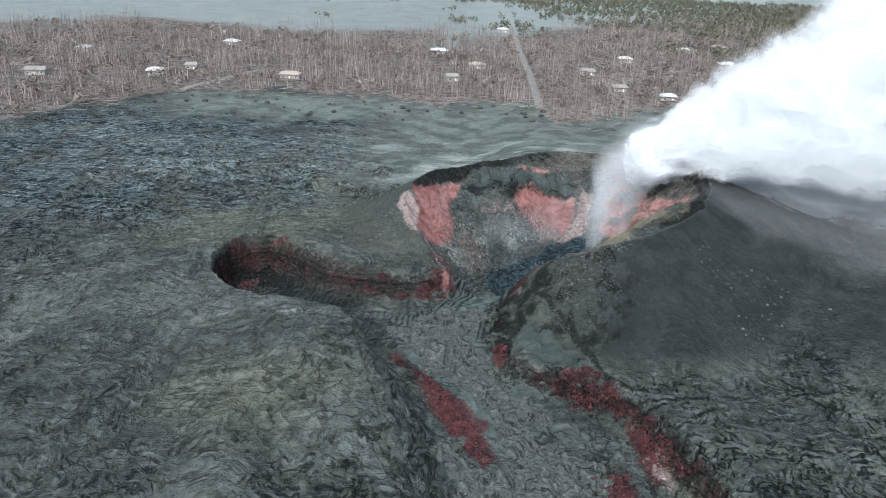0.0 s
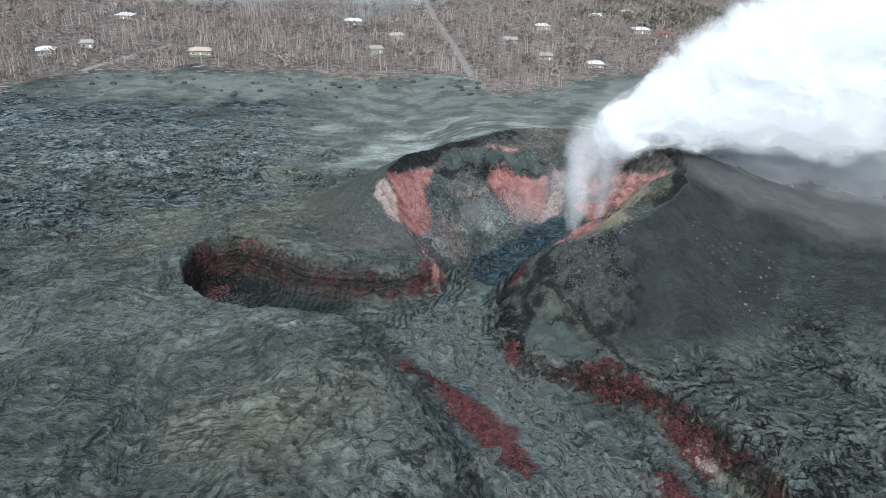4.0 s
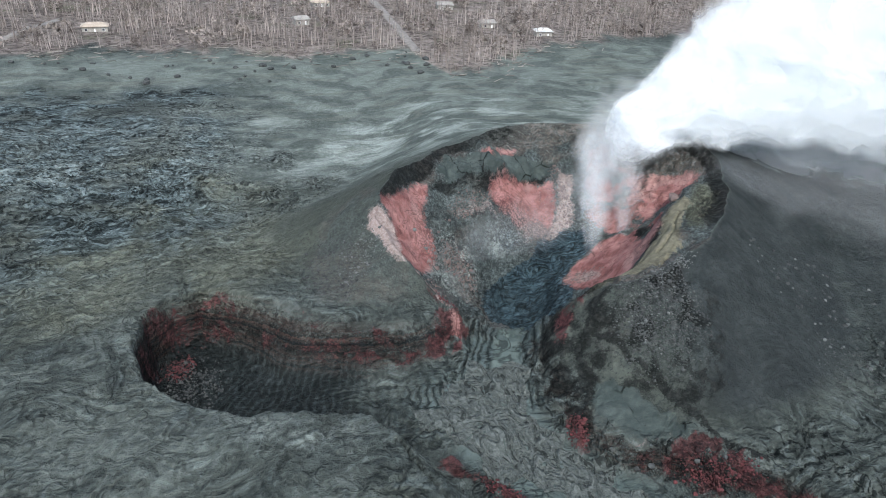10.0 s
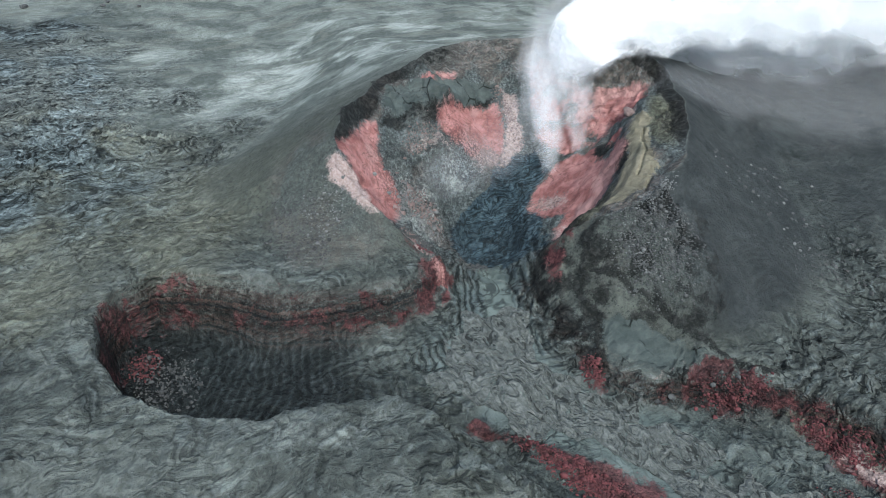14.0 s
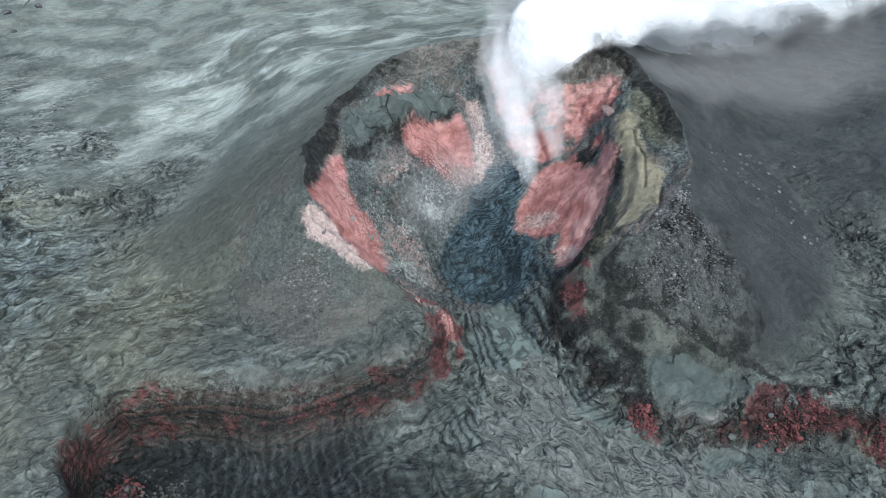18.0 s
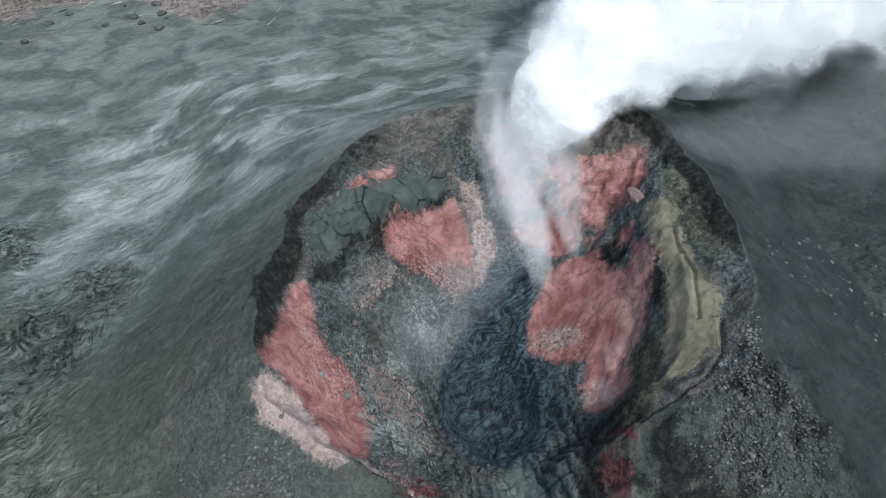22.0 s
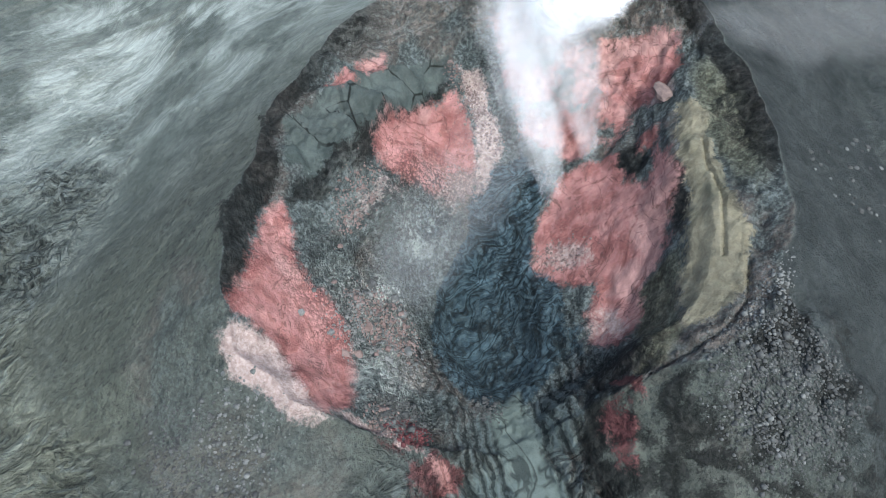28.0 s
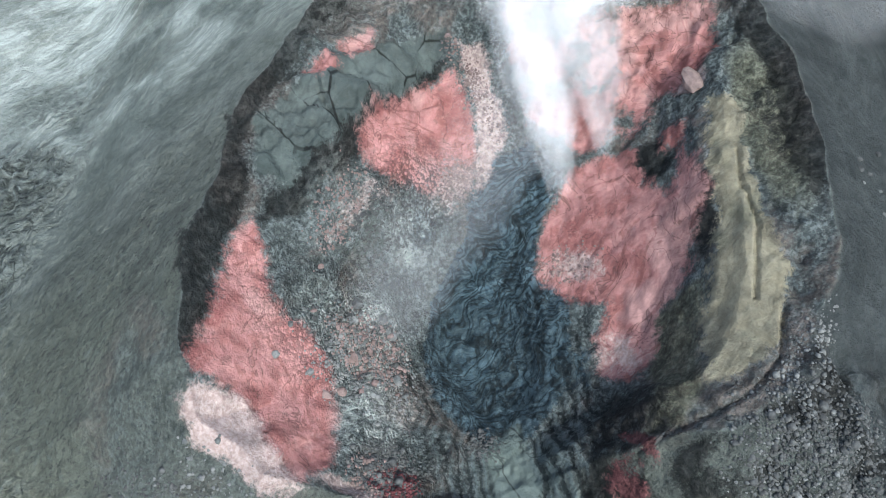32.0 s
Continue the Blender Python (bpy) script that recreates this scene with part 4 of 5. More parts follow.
# ---- the forest ----
def tree_geometry(px, py, pz, size, rng, branches=8):
    """Bare trees as arrays: a tapered leaning trunk and thin rising branches."""
    n = len(px)
    h = size
    lean = rng.normal(0, 0.09, (n, 2))
    rad = 0.015 * h + 0.06
    vs, ts, base = [], [], 0
    top = np.stack([px + lean[:, 0] * h, py + lean[:, 1] * h, pz + h], 1)
    foot = np.stack([px, py, pz - 0.5], 1)
    ring = []
    for k in range(4):
        a = k * math.pi / 2 + 0.4
        off = np.stack([np.cos(a) * rad, np.sin(a) * rad, np.zeros(n)], 1)
        ring.append((foot + off, top + off * 0.22))
    cols = [r[0] for r in ring] + [r[1] for r in ring]
    per = [(0, 1, 5), (0, 5, 4), (1, 2, 6), (1, 6, 5), (2, 3, 7), (2, 7, 6), (3, 0, 4), (3, 4, 7)]
    for b in range(branches):
        s = rng.uniform(0.35, 0.95, n)
        at = foot + (top - foot) * s[:, None]
        a, ln = rng.uniform(0, 2 * np.pi, n), h * rng.uniform(0.14, 0.36, n) * (1.2 - 0.6 * s)
        tip = at + np.stack([np.cos(a) * ln * 0.65, np.sin(a) * ln * 0.65, ln * rng.uniform(0.5, 1.0, n)], 1)
        w = rad * 0.4
        side = np.stack([-np.sin(a) * w, np.cos(a) * w, np.zeros(n)], 1)
        i = len(cols)
        cols += [at + side, at - side, at + np.array([0, 0, 1]) * w[:, None] * 2, tip]
        per += [(i, i + 1, i + 3), (i + 1, i + 2, i + 3), (i + 2, i, i + 3)]
    V = np.stack(cols, 1)
    m = V.shape[1]
    T = (np.arange(n) * m)[:, None, None] + np.array(per)[None]
    return V.reshape(-1, 3), T.reshape(-1, 3)


def scatter(x0, x1, y0, y1, gap, rng):
    gx, gy = np.meshgrid(np.arange(x0, x1, gap), np.arange(y0, y1, gap))
    x, y = gx.ravel() + rng.uniform(-0.5, 0.5, gx.size) * gap, gy.ravel() + rng.uniform(-0.5, 0.5, gx.size) * gap
    return x, y


ROADS = [[(56, 440), (60, 520), (64, 640), (70, 900)], [(-172, 448), (-158, 500), (-140, 560)]]
HOUSES = [(-11, 664, 20, 12, 8, 0), (21, 586, 17, 9, 12, 3), (-117, 521, 19, 10, 4, 3), (-202, 667, 18, 12, -10, 0), (-210, 507, 15, 10, 20, 0), (-284, 488, 18, 11, 10, 2), (-305, 599, 14, 10, 0, 0),
          (237, 737, 26, 12, 5, 0), (239, 628, 20, 12, -5, 0), (154, 644, 16, 10, 0, 0), (1, 520, 12, 8, 15, 2), (58, 847, 16, 10, 0, 0), (278, 765, 18, 11, 10, 4), (-192, 531, 11, 8, 5, 2), (108, 569, 15, 9, -8, 2), (122, 515, 13, 8, 0, 2), (148, 482, 14, 8, -6, 0), (252, 612, 14, 8, 0, 1)]


def open_land(x, y):
    """True where a tree may stand."""
    ok = y > forest_edge(x) + 2
    for r in ROADS:
        ok &= line_near(x, y, r)[0] > 4.5
    for hx, hy, *_ in HOUSES:
        ok &= np.hypot((x - hx) / 13, (y - hy) / 12) > 1
        ok &= np.hypot((x - hx) / 9, (y - hy + 14) / 12) > 1
    return ok


frng = np.random.default_rng(5)
tv, tt, start = [], [], 0
for x0, x1, y0, y1, gap in ((-420, 420, 330, 700, 3.9), (-560, 560, 700, 1050, 5.6), (-760, 760, 1050, 1500, 9.5)):
    tx, ty = scatter(x0, x1, y0, y1, gap, frng)
    thin = fbm(tx, ty, 38, 3, 97)
    pick = open_land(tx, ty) & (frng.uniform(0, 1, len(tx)) < 0.7 + thin * 2.0) & (np.abs(tx) < 90 + ty * 0.62) & (ty < 765 + fbm(tx, ty, 120, 3, 99) * 150 + np.clip(tx - 60, 0, 900) * 1.1)
    tx, ty = tx[pick], ty[pick]
    if y0 == 330:
        rank = np.where(np.abs(tx) < 230, ty - forest_edge(tx), 1e9)
        own = rank <= np.sort(rank)[170]
        EDGE_TREES = (tx[own], ty[own])
        tx, ty = tx[~own], ty[~own]
    tz = land(tx, ty)["h"]
    v, t = tree_geometry(tx, ty, tz, frng.uniform(3.5, 10.5, len(tx)) * np.clip(1 + 0.9 * 1.4 * fbm(tx, ty, 30, 3, 103), 0.4, 1.75), frng)
    tv.append(v)
    tt.append(t + start)
    start += len(v)
forest_me = mesh_from("dead_forest", np.concatenate(tv), np.zeros((0, 4), int), np.concatenate(tt))
forest_me.materials.append(BARK)
tagged(new("dead_forest", forest_me), "dense forest of bare grey-brown dead trees", "forest", kind="stuff")
lrng = np.random.default_rng(61)
lx = lrng.uniform(-240, 170, 340)
ly = forest_edge(lx) + lrng.normal(-1, 11, 340)
lz, ll, la = land(lx, ly)["h"] + 0.2, lrng.uniform(2, 8, 340), lrng.normal(0, 0.7, 340)
lv = []
for end, fat in ((-0.5, 0.19), (0.5, 0.08)):
    for k in range(4):
        a = k * math.pi / 2
        lv.append(np.stack([lx + np.cos(la) * ll * end - np.sin(la) * math.cos(a) * fat, ly + np.sin(la) * ll * end + np.cos(la) * math.cos(a) * fat, lz + fat * math.sin(a) + lrng.uniform(0, 0.5, 340) * (end > 0)], 1))
lq = np.array([(0, 1, 5, 4), (1, 2, 6, 5), (2, 3, 7, 6), (3, 0, 4, 7), (3, 2, 1, 0), (4, 5, 6, 7)])
logs_me = mesh_from("fallen_logs", np.stack(lv, 1).reshape(-1, 3), ((np.arange(340) * 8)[:, None, None] + lq[None]).reshape(-1, 4))
logs_me.materials.append(wood_material("bleached_wood", (0.12, 0.105, 0.095), (0.36, 0.33, 0.3)))
tagged(new("fallen_logs", logs_me), "bleached fallen logs along the burnt forest's edge", "logs", kind="stuff")
print("trees", sum(len(t) for t in tt))


# ---- helpers for the things ----
def surf(x, y):
    """Height of the finished land."""
    x, y = np.atleast_1d(np.asarray(x, float)), np.atleast_1d(np.asarray(y, float))
    i = np.clip(np.searchsorted(GX, x) - 1, 0, NX - 2)
    j = np.clip(np.searchsorted(GY, y) - 1, 0, NY - 2)
    fx, fy = (x - GX[i]) / (GX[i + 1] - GX[i]), (y - GY[j]) / (GY[j + 1] - GY[j])
    Z = zs.reshape(NY, NX)
    return Z[j, i] * (1 - fx) * (1 - fy) + Z[j, i + 1] * fx * (1 - fy) + Z[j + 1, i] * (1 - fx) * fy + Z[j + 1, i + 1] * fx * fy


def part(name, bm, material, parent, label=""):
    me = bpy.data.meshes.new(name)
    bm.to_mesh(me)
    bm.free()
    me.materials.append(material)
    ob = new(name, me)
    ob.parent = parent
    if label:
        tagged(ob, label)
    return ob


def box(bm, x0, x1, y0, y1, z0, z1):
    v = [bm.verts.new(c) for c in ((x0, y0, z0), (x1, y0, z0), (x1, y1, z0), (x0, y1, z0), (x0, y0, z1), (x1, y0, z1), (x1, y1, z1), (x0, y1, z1))]
    for f in ((0, 3, 2, 1), (4, 5, 6, 7), (0, 1, 5, 4), (1, 2, 6, 5), (2, 3, 7, 6), (3, 0, 4, 7)):
        bm.faces.new([v[i] for i in f])
    return bm


# ---- houses and roads ----
ROOFS = [plain_material("white_roof", (0.36, 0.36, 0.35), (0.52, 0.52, 0.5), 0.5, 0.6), plain_material("rust_roof", (0.13, 0.05, 0.045), (0.2, 0.09, 0.08), 0.5, 0.7),
         plain_material("grey_roof", (0.2, 0.19, 0.175), (0.28, 0.265, 0.245), 0.5, 0.6), plain_material("cream_roof", (0.3, 0.25, 0.2), (0.4, 0.34, 0.28), 0.5, 0.6), plain_material("brown_roof", (0.2, 0.15, 0.13), (0.3, 0.24, 0.2), 0.5, 0.7)]
ROOF_WORDS = ["white metal roof", "rust-brown roof", "weathered grey roof", "cream metal roof", "brown shingle roof"]
WALLS = [plain_material("pale_wall", (0.26, 0.24, 0.22), (0.4, 0.38, 0.34), 0.6, 0.8), plain_material("brown_wall", (0.16, 0.11, 0.09), (0.24, 0.17, 0.14), 0.6, 0.8)]
PANE = plain_material("dark_pane", (0.03, 0.035, 0.04), (0.05, 0.055, 0.06), 1.0, 0.15, 0.002, 0.6)
FRAME = plain_material("painted_frame", (0.7, 0.7, 0.68), (0.78, 0.78, 0.76), 2.0, 0.5, 0.002)


def house(x, y, w, l, turn, roof):
    w, l = w * 0.72, l * 0.85
    z = float(surf(x, y)[0]) - 0.2
    ob = tagged(new("house"), f"single-storey house with a {ROOF_WORDS[roof]} among dead trees", "house", "houses in the forest")
    h, o, rise = 3.4, 0.8, 1.5 + 0.06 * l
    wall = WALLS[1 if roof in (1, 4) else 0]
    body = part("wall", box(bmesh.new(), -w / 2, w / 2, -l / 2, l / 2, 0, h), wall, ob)
    bm = bmesh.new()
    a, b, hip = w / 2 + o, l / 2 + o, min(l / 2, w / 2 - 1) * (0.9 if roof != 2 else 0.15)
    ring = [(-a, -b), (a, -b), (a, b), (-a, b)]
    low = [bm.verts.new((px, py, h - 0.05)) for px, py in ring]
    mid = [bm.verts.new((px, py, h + 0.16)) for px, py in ring]
    r0, r1 = bm.verts.new((-a + hip + 0.3, 0, h + rise)), bm.verts.new((a - hip - 0.3, 0, h + rise))
    bm.faces.new(low[::-1])
    for i in range(4):
        bm.faces.new((low[i], low[(i + 1) % 4], mid[(i + 1) % 4], mid[i]))
    bm.faces.new((mid[0], mid[1], r1, r0))
    bm.faces.new((mid[1], mid[2], r1))
    bm.faces.new((mid[2], mid[3], r0, r1))
    bm.faces.new((mid[3], mid[0], r0))
    part("roof", bm, ROOFS[roof], ob, ROOF_WORDS[roof])
    for k in range(max(2, int(w / 4))):
        cx = -w / 2 + (k + 0.5) * w / max(2, int(w / 4))
        if k == 1:
            part("door", box(bmesh.new(), cx - 0.5, cx + 0.5, -l / 2 - 0.06, -l / 2 + 0.02, 0.2, 2.3), FRAME, ob)
            continue
        win = part("window", box(bmesh.new(), cx - 0.8, cx + 0.8, -l / 2 - 0.05, -l / 2 + 0.02, 0.95, 2.35), FRAME, ob)
        part("pane", box(bmesh.new(), cx - 0.68, cx + 0.68, -l / 2 - 0.07, -l / 2 - 0.045, 1.07, 2.23), PANE, win)
    ob.matrix_world = pose(x, y, z, 0, 0, turn)
    return ob


for hx, hy, hw, hl, turn, roof in HOUSES:
    house(hx, hy, hw, hl, turn, roof)

GRAVEL = plain_material("pale_gravel", (0.14, 0.13, 0.12), (0.21, 0.195, 0.18), 0.4, 0.95, 0.03)


def road(points, wide):
    pts = np.array(points, float)
    seg = np.concatenate([[0], np.cumsum(np.hypot(*np.diff(pts, axis=0).T))])
    s = np.arange(0, seg[-1], 3.0)
    x, y = np.interp(s, seg, pts[:, 0]), np.interp(s, seg, pts[:, 1])
    nx, ny = -np.gradient(y), np.gradient(x)
    ln = np.hypot(nx, ny)
    rows = [np.stack([x + nx / ln * o, y + ny / ln * o, surf(x + nx / ln * o, y + ny / ln * o) + lift], 1) for o, lift in ((-wide / 2 - 0.6, -0.35), (-wide / 2, 0.22), (0, 0.34), (wide / 2, 0.22), (wide / 2 + 0.6, -0.35))]
    V = np.stack(rows, 1).reshape(-1, 3)
    n, q = len(s), []
    for i in range(n - 1):
        q += [(i * 5 + k, (i + 1) * 5 + k, (i + 1) * 5 + k + 1, i * 5 + k + 1) for k in range(4)]
    me = mesh_from("road", V, np.array(q))
    me.materials.append(GRAVEL)
    return tagged(new("road", me), "straight pale gravel road through the dead forest", "road", kind="structure")


for r, wide in zip(ROADS, (5.0, 4.0)):
    road(r, wide)


# ---- green trees far behind, fallen logs at the forest's edge ----
LEAF = wood_material("far_leaves", (0.08, 0.085, 0.058), (0.17, 0.168, 0.125))
GREYLEAF = wood_material("dry_leaves", (0.1, 0.08, 0.07), (0.34, 0.3, 0.27))


def leaf_clouds(name, cx, cy, size, per, mat, label, seed):
    """Loose crowns of many small leaf clumps."""
    rng = np.random.default_rng(seed)
    n = len(cx)
    cz = surf(cx, cy)
    c = np.repeat(np.stack([cx, cy, cz], 1), per, 0)
    s = np.repeat(size, per)
    d = rng.normal(0, 1, (n * per, 3))
    d /= np.linalg.norm(d, axis=1)[:, None]
    p = c + d * (s * rng.uniform(0.55, 1.0, n * per))[:, None] * np.array([0.55, 0.55, 0.5]) + np.stack([s * 0, s * 0, s * 0.62], 1)
    t = [rng.normal(0, 1, (n * per, 3)) * (s * 0.13)[:, None] for _ in range(3)]
    V = np.stack([p + q for q in t], 1).reshape(-1, 3)
    me = mesh_from(name, V, np.zeros((0, 4), int), np.arange(len(V)).reshape(-1, 3))
    me.materials.append(mat)
    return tagged(new(name, me), label, "trees", kind="stuff")


gx_, gy_ = scatter(-500, 900, 620, 1500, 12, frng)
pick = open_land(gx_, gy_) & (fbm(gx_, gy_, 120, 3, 107) + (gx_ - 150) / 420 + (gy_ - 800) / 900 > 0.35) & (np.abs(gx_) < 120 + gy_ * 0.65)
leaf_clouds("green_trees", gx_[pick], gy_[pick], frng.uniform(4, 10, pick.sum()), 30, LEAF, "surviving green trees scattered behind the dead forest", 3)
gx_, gy_ = scatter(-420, 420, 370, 900, 11.5, frng)
pick = open_land(gx_, gy_) & (fbm(gx_, gy_, 45, 3, 109) > -0.16) & (gy_ < 770 + np.clip(gx_ - 60, 0, 900)) & (np.abs(gx_) < 100 + gy_ * 0.6)
leaf_clouds("dry_brush", gx_[pick], gy_[pick], frng.uniform(2.5, 7.5, pick.sum()), 40, GREYLEAF, "pale dry brush between the dead trunks", 4)

# trees of their own along the forest's edge
variants = []
for k in range(6):
    one = np.zeros(1)
    v, t = tree_geometry(one, one, one, np.array([8.0 + k]), np.random.default_rng(200 + k), 6)
    tree = tagged(new("dead_tree"), "tall bare dead tree with thin branches at the lava's edge", "tree", "dead trees at the lava edge")
    for nm, sel in [("trunk", slice(0, 8))] + [("branch", slice(8 + 3 * b, 11 + 3 * b)) for b in range(6)]:
        tri = t[sel]
        used, inv = np.unique(tri, return_inverse=True)
        me = mesh_from(nm, v[used], np.zeros((0, 4), int), inv.reshape(-1, 3))
        me.materials.append(BARK)
        new(nm, me).parent = tree
    variants.append(tree)
ex, ey = EDGE_TREES
ez = surf(ex, ey)
for k in range(len(ex)):
    m = pose(ex[k], ey[k], ez[k] - 0.1, 0, 0, (k * 77) % 360)
    if k < 6:
        variants[k].matrix_world = m
    else:
        copy_thing(variants[k % 6], m)


# ---- stones ----
STONE_GREY = plain_material("grey_stone", (0.024, 0.026, 0.026), (0.07, 0.075, 0.074), 0.8, 0.9, 0.05)
STONE_RED = plain_material("red_stone", (0.03, 0.011, 0.012), (0.105, 0.032, 0.034), 0.8, 0.9, 0.05)
STONE_PINK = plain_material("pink_stone", (0.085, 0.062, 0.057), (0.16, 0.12, 0.11), 0.8, 0.9, 0.05)
STONE_PALE = plain_material("pale_stone", (0.06, 0.066, 0.065), (0.13, 0.137, 0.134), 0.8, 0.9, 0.05)


def stone_mesh(name, seed, material, cuts=2):
    rng = random.Random(seed)
    bm = bmesh.new()
    bmesh.ops.create_icosphere(bm, subdivisions=cuts, radius=1.0)
    sx, sy, sz = rng.uniform(0.8, 1.2), rng.uniform(0.7, 1.1), rng.uniform(0.55, 0.85)
    planes = [Vector((rng.gauss(0, 1), rng.gauss(0, 1), rng.gauss(0, 1))).normalized() for _ in range(9)]
    for v in bm.verts:
        c = v.co.copy()
        for p in planes:
            over = c.dot(p) - 0.72
            if over > 0:
                c -= p * over * 0.9
        c *= 1 + 0.1 * noise.noise(c * 2.2 + Vector((seed, 0, 0)))
        v.co = (c.x * sx, c.y * sy, c.z * sz)
    me = bpy.data.meshes.new(name)
    bm.to_mesh(me)
    bm.free()
    me.materials.append(material)
    return me


STONE_KINDS = {"grey": STONE_GREY, "red": STONE_RED, "pink": STONE_PINK, "pale": STONE_PALE}
STONES = {k: [stone_mesh("boulder", 10 * i + j, mat) for j in range(4)] for i, (k, mat) in enumerate(STONE_KINDS.items())}
brng = np.random.default_rng(17)


def boulder(x, y, size, kind, group, where):
    me = STONES[kind][int(brng.integers(4))]
    ob = tagged(new("boulder", me), f"angular {kind} lava boulder {where}", "boulder", group)
    ob.matrix_world = Matrix.LocRotScale((x, y, float(surf(x, y)[0]) + size * 0.22), Euler((0, 0, brng.uniform(0, 6.28))), (size, size, size))
    return ob


boulder(66.9, 205.6, 2.3, "pink", "crater boulders", "on the red crater wall")
for bx, by, size, kind in ((30.5, 132, 0.6, "red"), (34.6, 131, 0.7, "red"), (37, 134.5, 0.6, "grey"), (27.5, 134.2, 0.5, "red"), (32.5, 135.8, 0.6, "grey"), (39.5, 131.5, 0.6, "red"), (24.5, 137.5, 0.7, "grey"), (22, 138.2, 0.6, "grey"), (43, 113, 0.6, "red"), (40, 115.5, 0.8, "grey")):
    boulder(bx, by, size, kind, "channel boulders", "at the foot of the channel bank")
for k in range(60):
    a, r = brng.uniform(-1.25, 0.05), brng.uniform(6, 40)
    bx, by = 56 + r * math.cos(a) * 1.2 + 8, 178 + r * math.sin(a) + 4
    if line_near(np.array([bx]), np.array([by]), RIM, True)[2][0] or by < 138:
        continue
    boulder(bx, by, brng.uniform(0.25, 0.6), "pale" if k % 3 == 0 else "grey", "flank boulders", "resting on the cinder slope")
for k in range(46):
    bx, by = brng.uniform(-170, 60), brng.uniform(395, 440)
    boulder(bx, by, brng.uniform(0.7, 2.0), "grey", "field boulders", "on the ash plain before the forest")
for k in range(24):
    bx, by = brng.normal(8, 5), brng.normal(206, 5)
    boulder(bx, by, brng.uniform(0.35, 0.8), ("pale", "pink", "grey")[k % 3], "crater boulders", "on the crater floor")


def rubble(name, areas, size, material, label, seed):
    """Loose stones without number over some ellipses (x, y, half lengths, turn, count)."""
    rng = np.random.default_rng(seed)
    ico = bmesh.new()
    bmesh.ops.create_icosphere(ico, subdivisions=1, radius=1.0)
    ico.verts.ensure_lookup_table()
    unit = np.array([v.co[:] for v in ico.verts])
    tri = np.array([[v.index for v in f.verts] for f in ico.faces])
    ico.free()
    P = []
    for cx, cy, rx, ry, turn, n in areas:
        r, a = np.sqrt(rng.uniform(0, 1, n)) * rng.uniform(0.5, 1.12, n), rng.uniform(0, 2 * np.pi, n)
        u, v = r * np.cos(a) * rx, r * np.sin(a) * ry
        c, s_ = math.cos(radians(turn)), math.sin(radians(turn))
        P.append(np.stack([cx + u * c - v * s_, cy + u * s_ + v * c], 1))
    P = np.concatenate(P)
    n = len(P)
    sz = size * np.exp(rng.normal(0, 0.42, n))
    shape = unit[None] * rng.uniform(0.55, 1.25, (n, len(unit), 1)) * sz[:, None, None] * np.array([1, 1, 0.75])
    V = shape + np.stack([P[:, 0], P[:, 1], surf(P[:, 0], P[:, 1]) + sz * 0.15], 1)[:, None]
    T = (np.arange(n) * len(unit))[:, None, None] + tri[None]
    me = mesh_from(name, V.reshape(-1, 3), np.zeros((0, 4), int), T.reshape(-1, 3))
    me.materials.append(material)
    return tagged(new(name, me), label, "rubble", kind="stuff")


rubble("grey_rubble", [(8, 208, 6, 7, 0, 300), (1, 191.5, 4, 4, 0, 900), (20, 219, 8, 4, 30, 500), (-23, 197, 7, 12, 10, 900), (36, 160, 9, 11, 0, 2200), (14, 188, 3, 3, 0, 160), (-54, 180, 7, 9, 0, 500), (80, 150, 14, 10, 0, 250)], 0.17, STONE_GREY, "loose dark grey lava rubble", 1)
rubble("red_rubble", [(2.5, 128, 3.2, 16, 27, 2600), (35, 133.5, 8, 2.6, -25, 450), (35, 104, 5, 9, 0, 1000), (1, 189, 3, 3, 0, 600), (-57, 186, 3.5, 5, 0, 300), (45, 117, 2.5, 9, 22, 900), (15, 148, 2, 3, 0, 250)], 0.16, STONE_RED, "loose red oxidised lava rubble", 2)
rubble("pink_rubble", [(41, 200, 4, 5, 35, 160), (36, 221, 6, 3, 15, 400), (47, 230, 3, 8, 0, 400), (9, 206, 5, 6, 0, 900), (-1, 191, 3, 3, 0, 200), (16, 222, 9, 3, 30, 300)], 0.16, STONE_PINK, "loose pale pink rubble", 3)
rubble("pale_rubble", [(36, 163, 9, 9, 0, 260), (43, 169, 8, 2.5, 20, 200), (6, 204, 6, 9, 0, 1100), (-17, 196, 6, 8, 0, 300)], 0.15, STONE_PALE, "loose pale grey rubble", 4)


# ---- crust plates and slabs ----
def clipped(poly, px, py, nx, ny):
    """The part of a polygon on the near side of a line through (px, py) with the normal (nx, ny)."""
    out = []
    for a, b in zip(poly, poly[1:] + poly[:1]):
        da, db = (a[0] - px) * nx + (a[1] - py) * ny, (b[0] - px) * nx + (b[1] - py) * ny
        if da <= 0:
            out.append(a)
        if da * db < 0:
            s_ = da / (da - db)
            out.append((a[0] + (b[0] - a[0]) * s_, a[1] + (b[1] - a[1]) * s_))
    return out


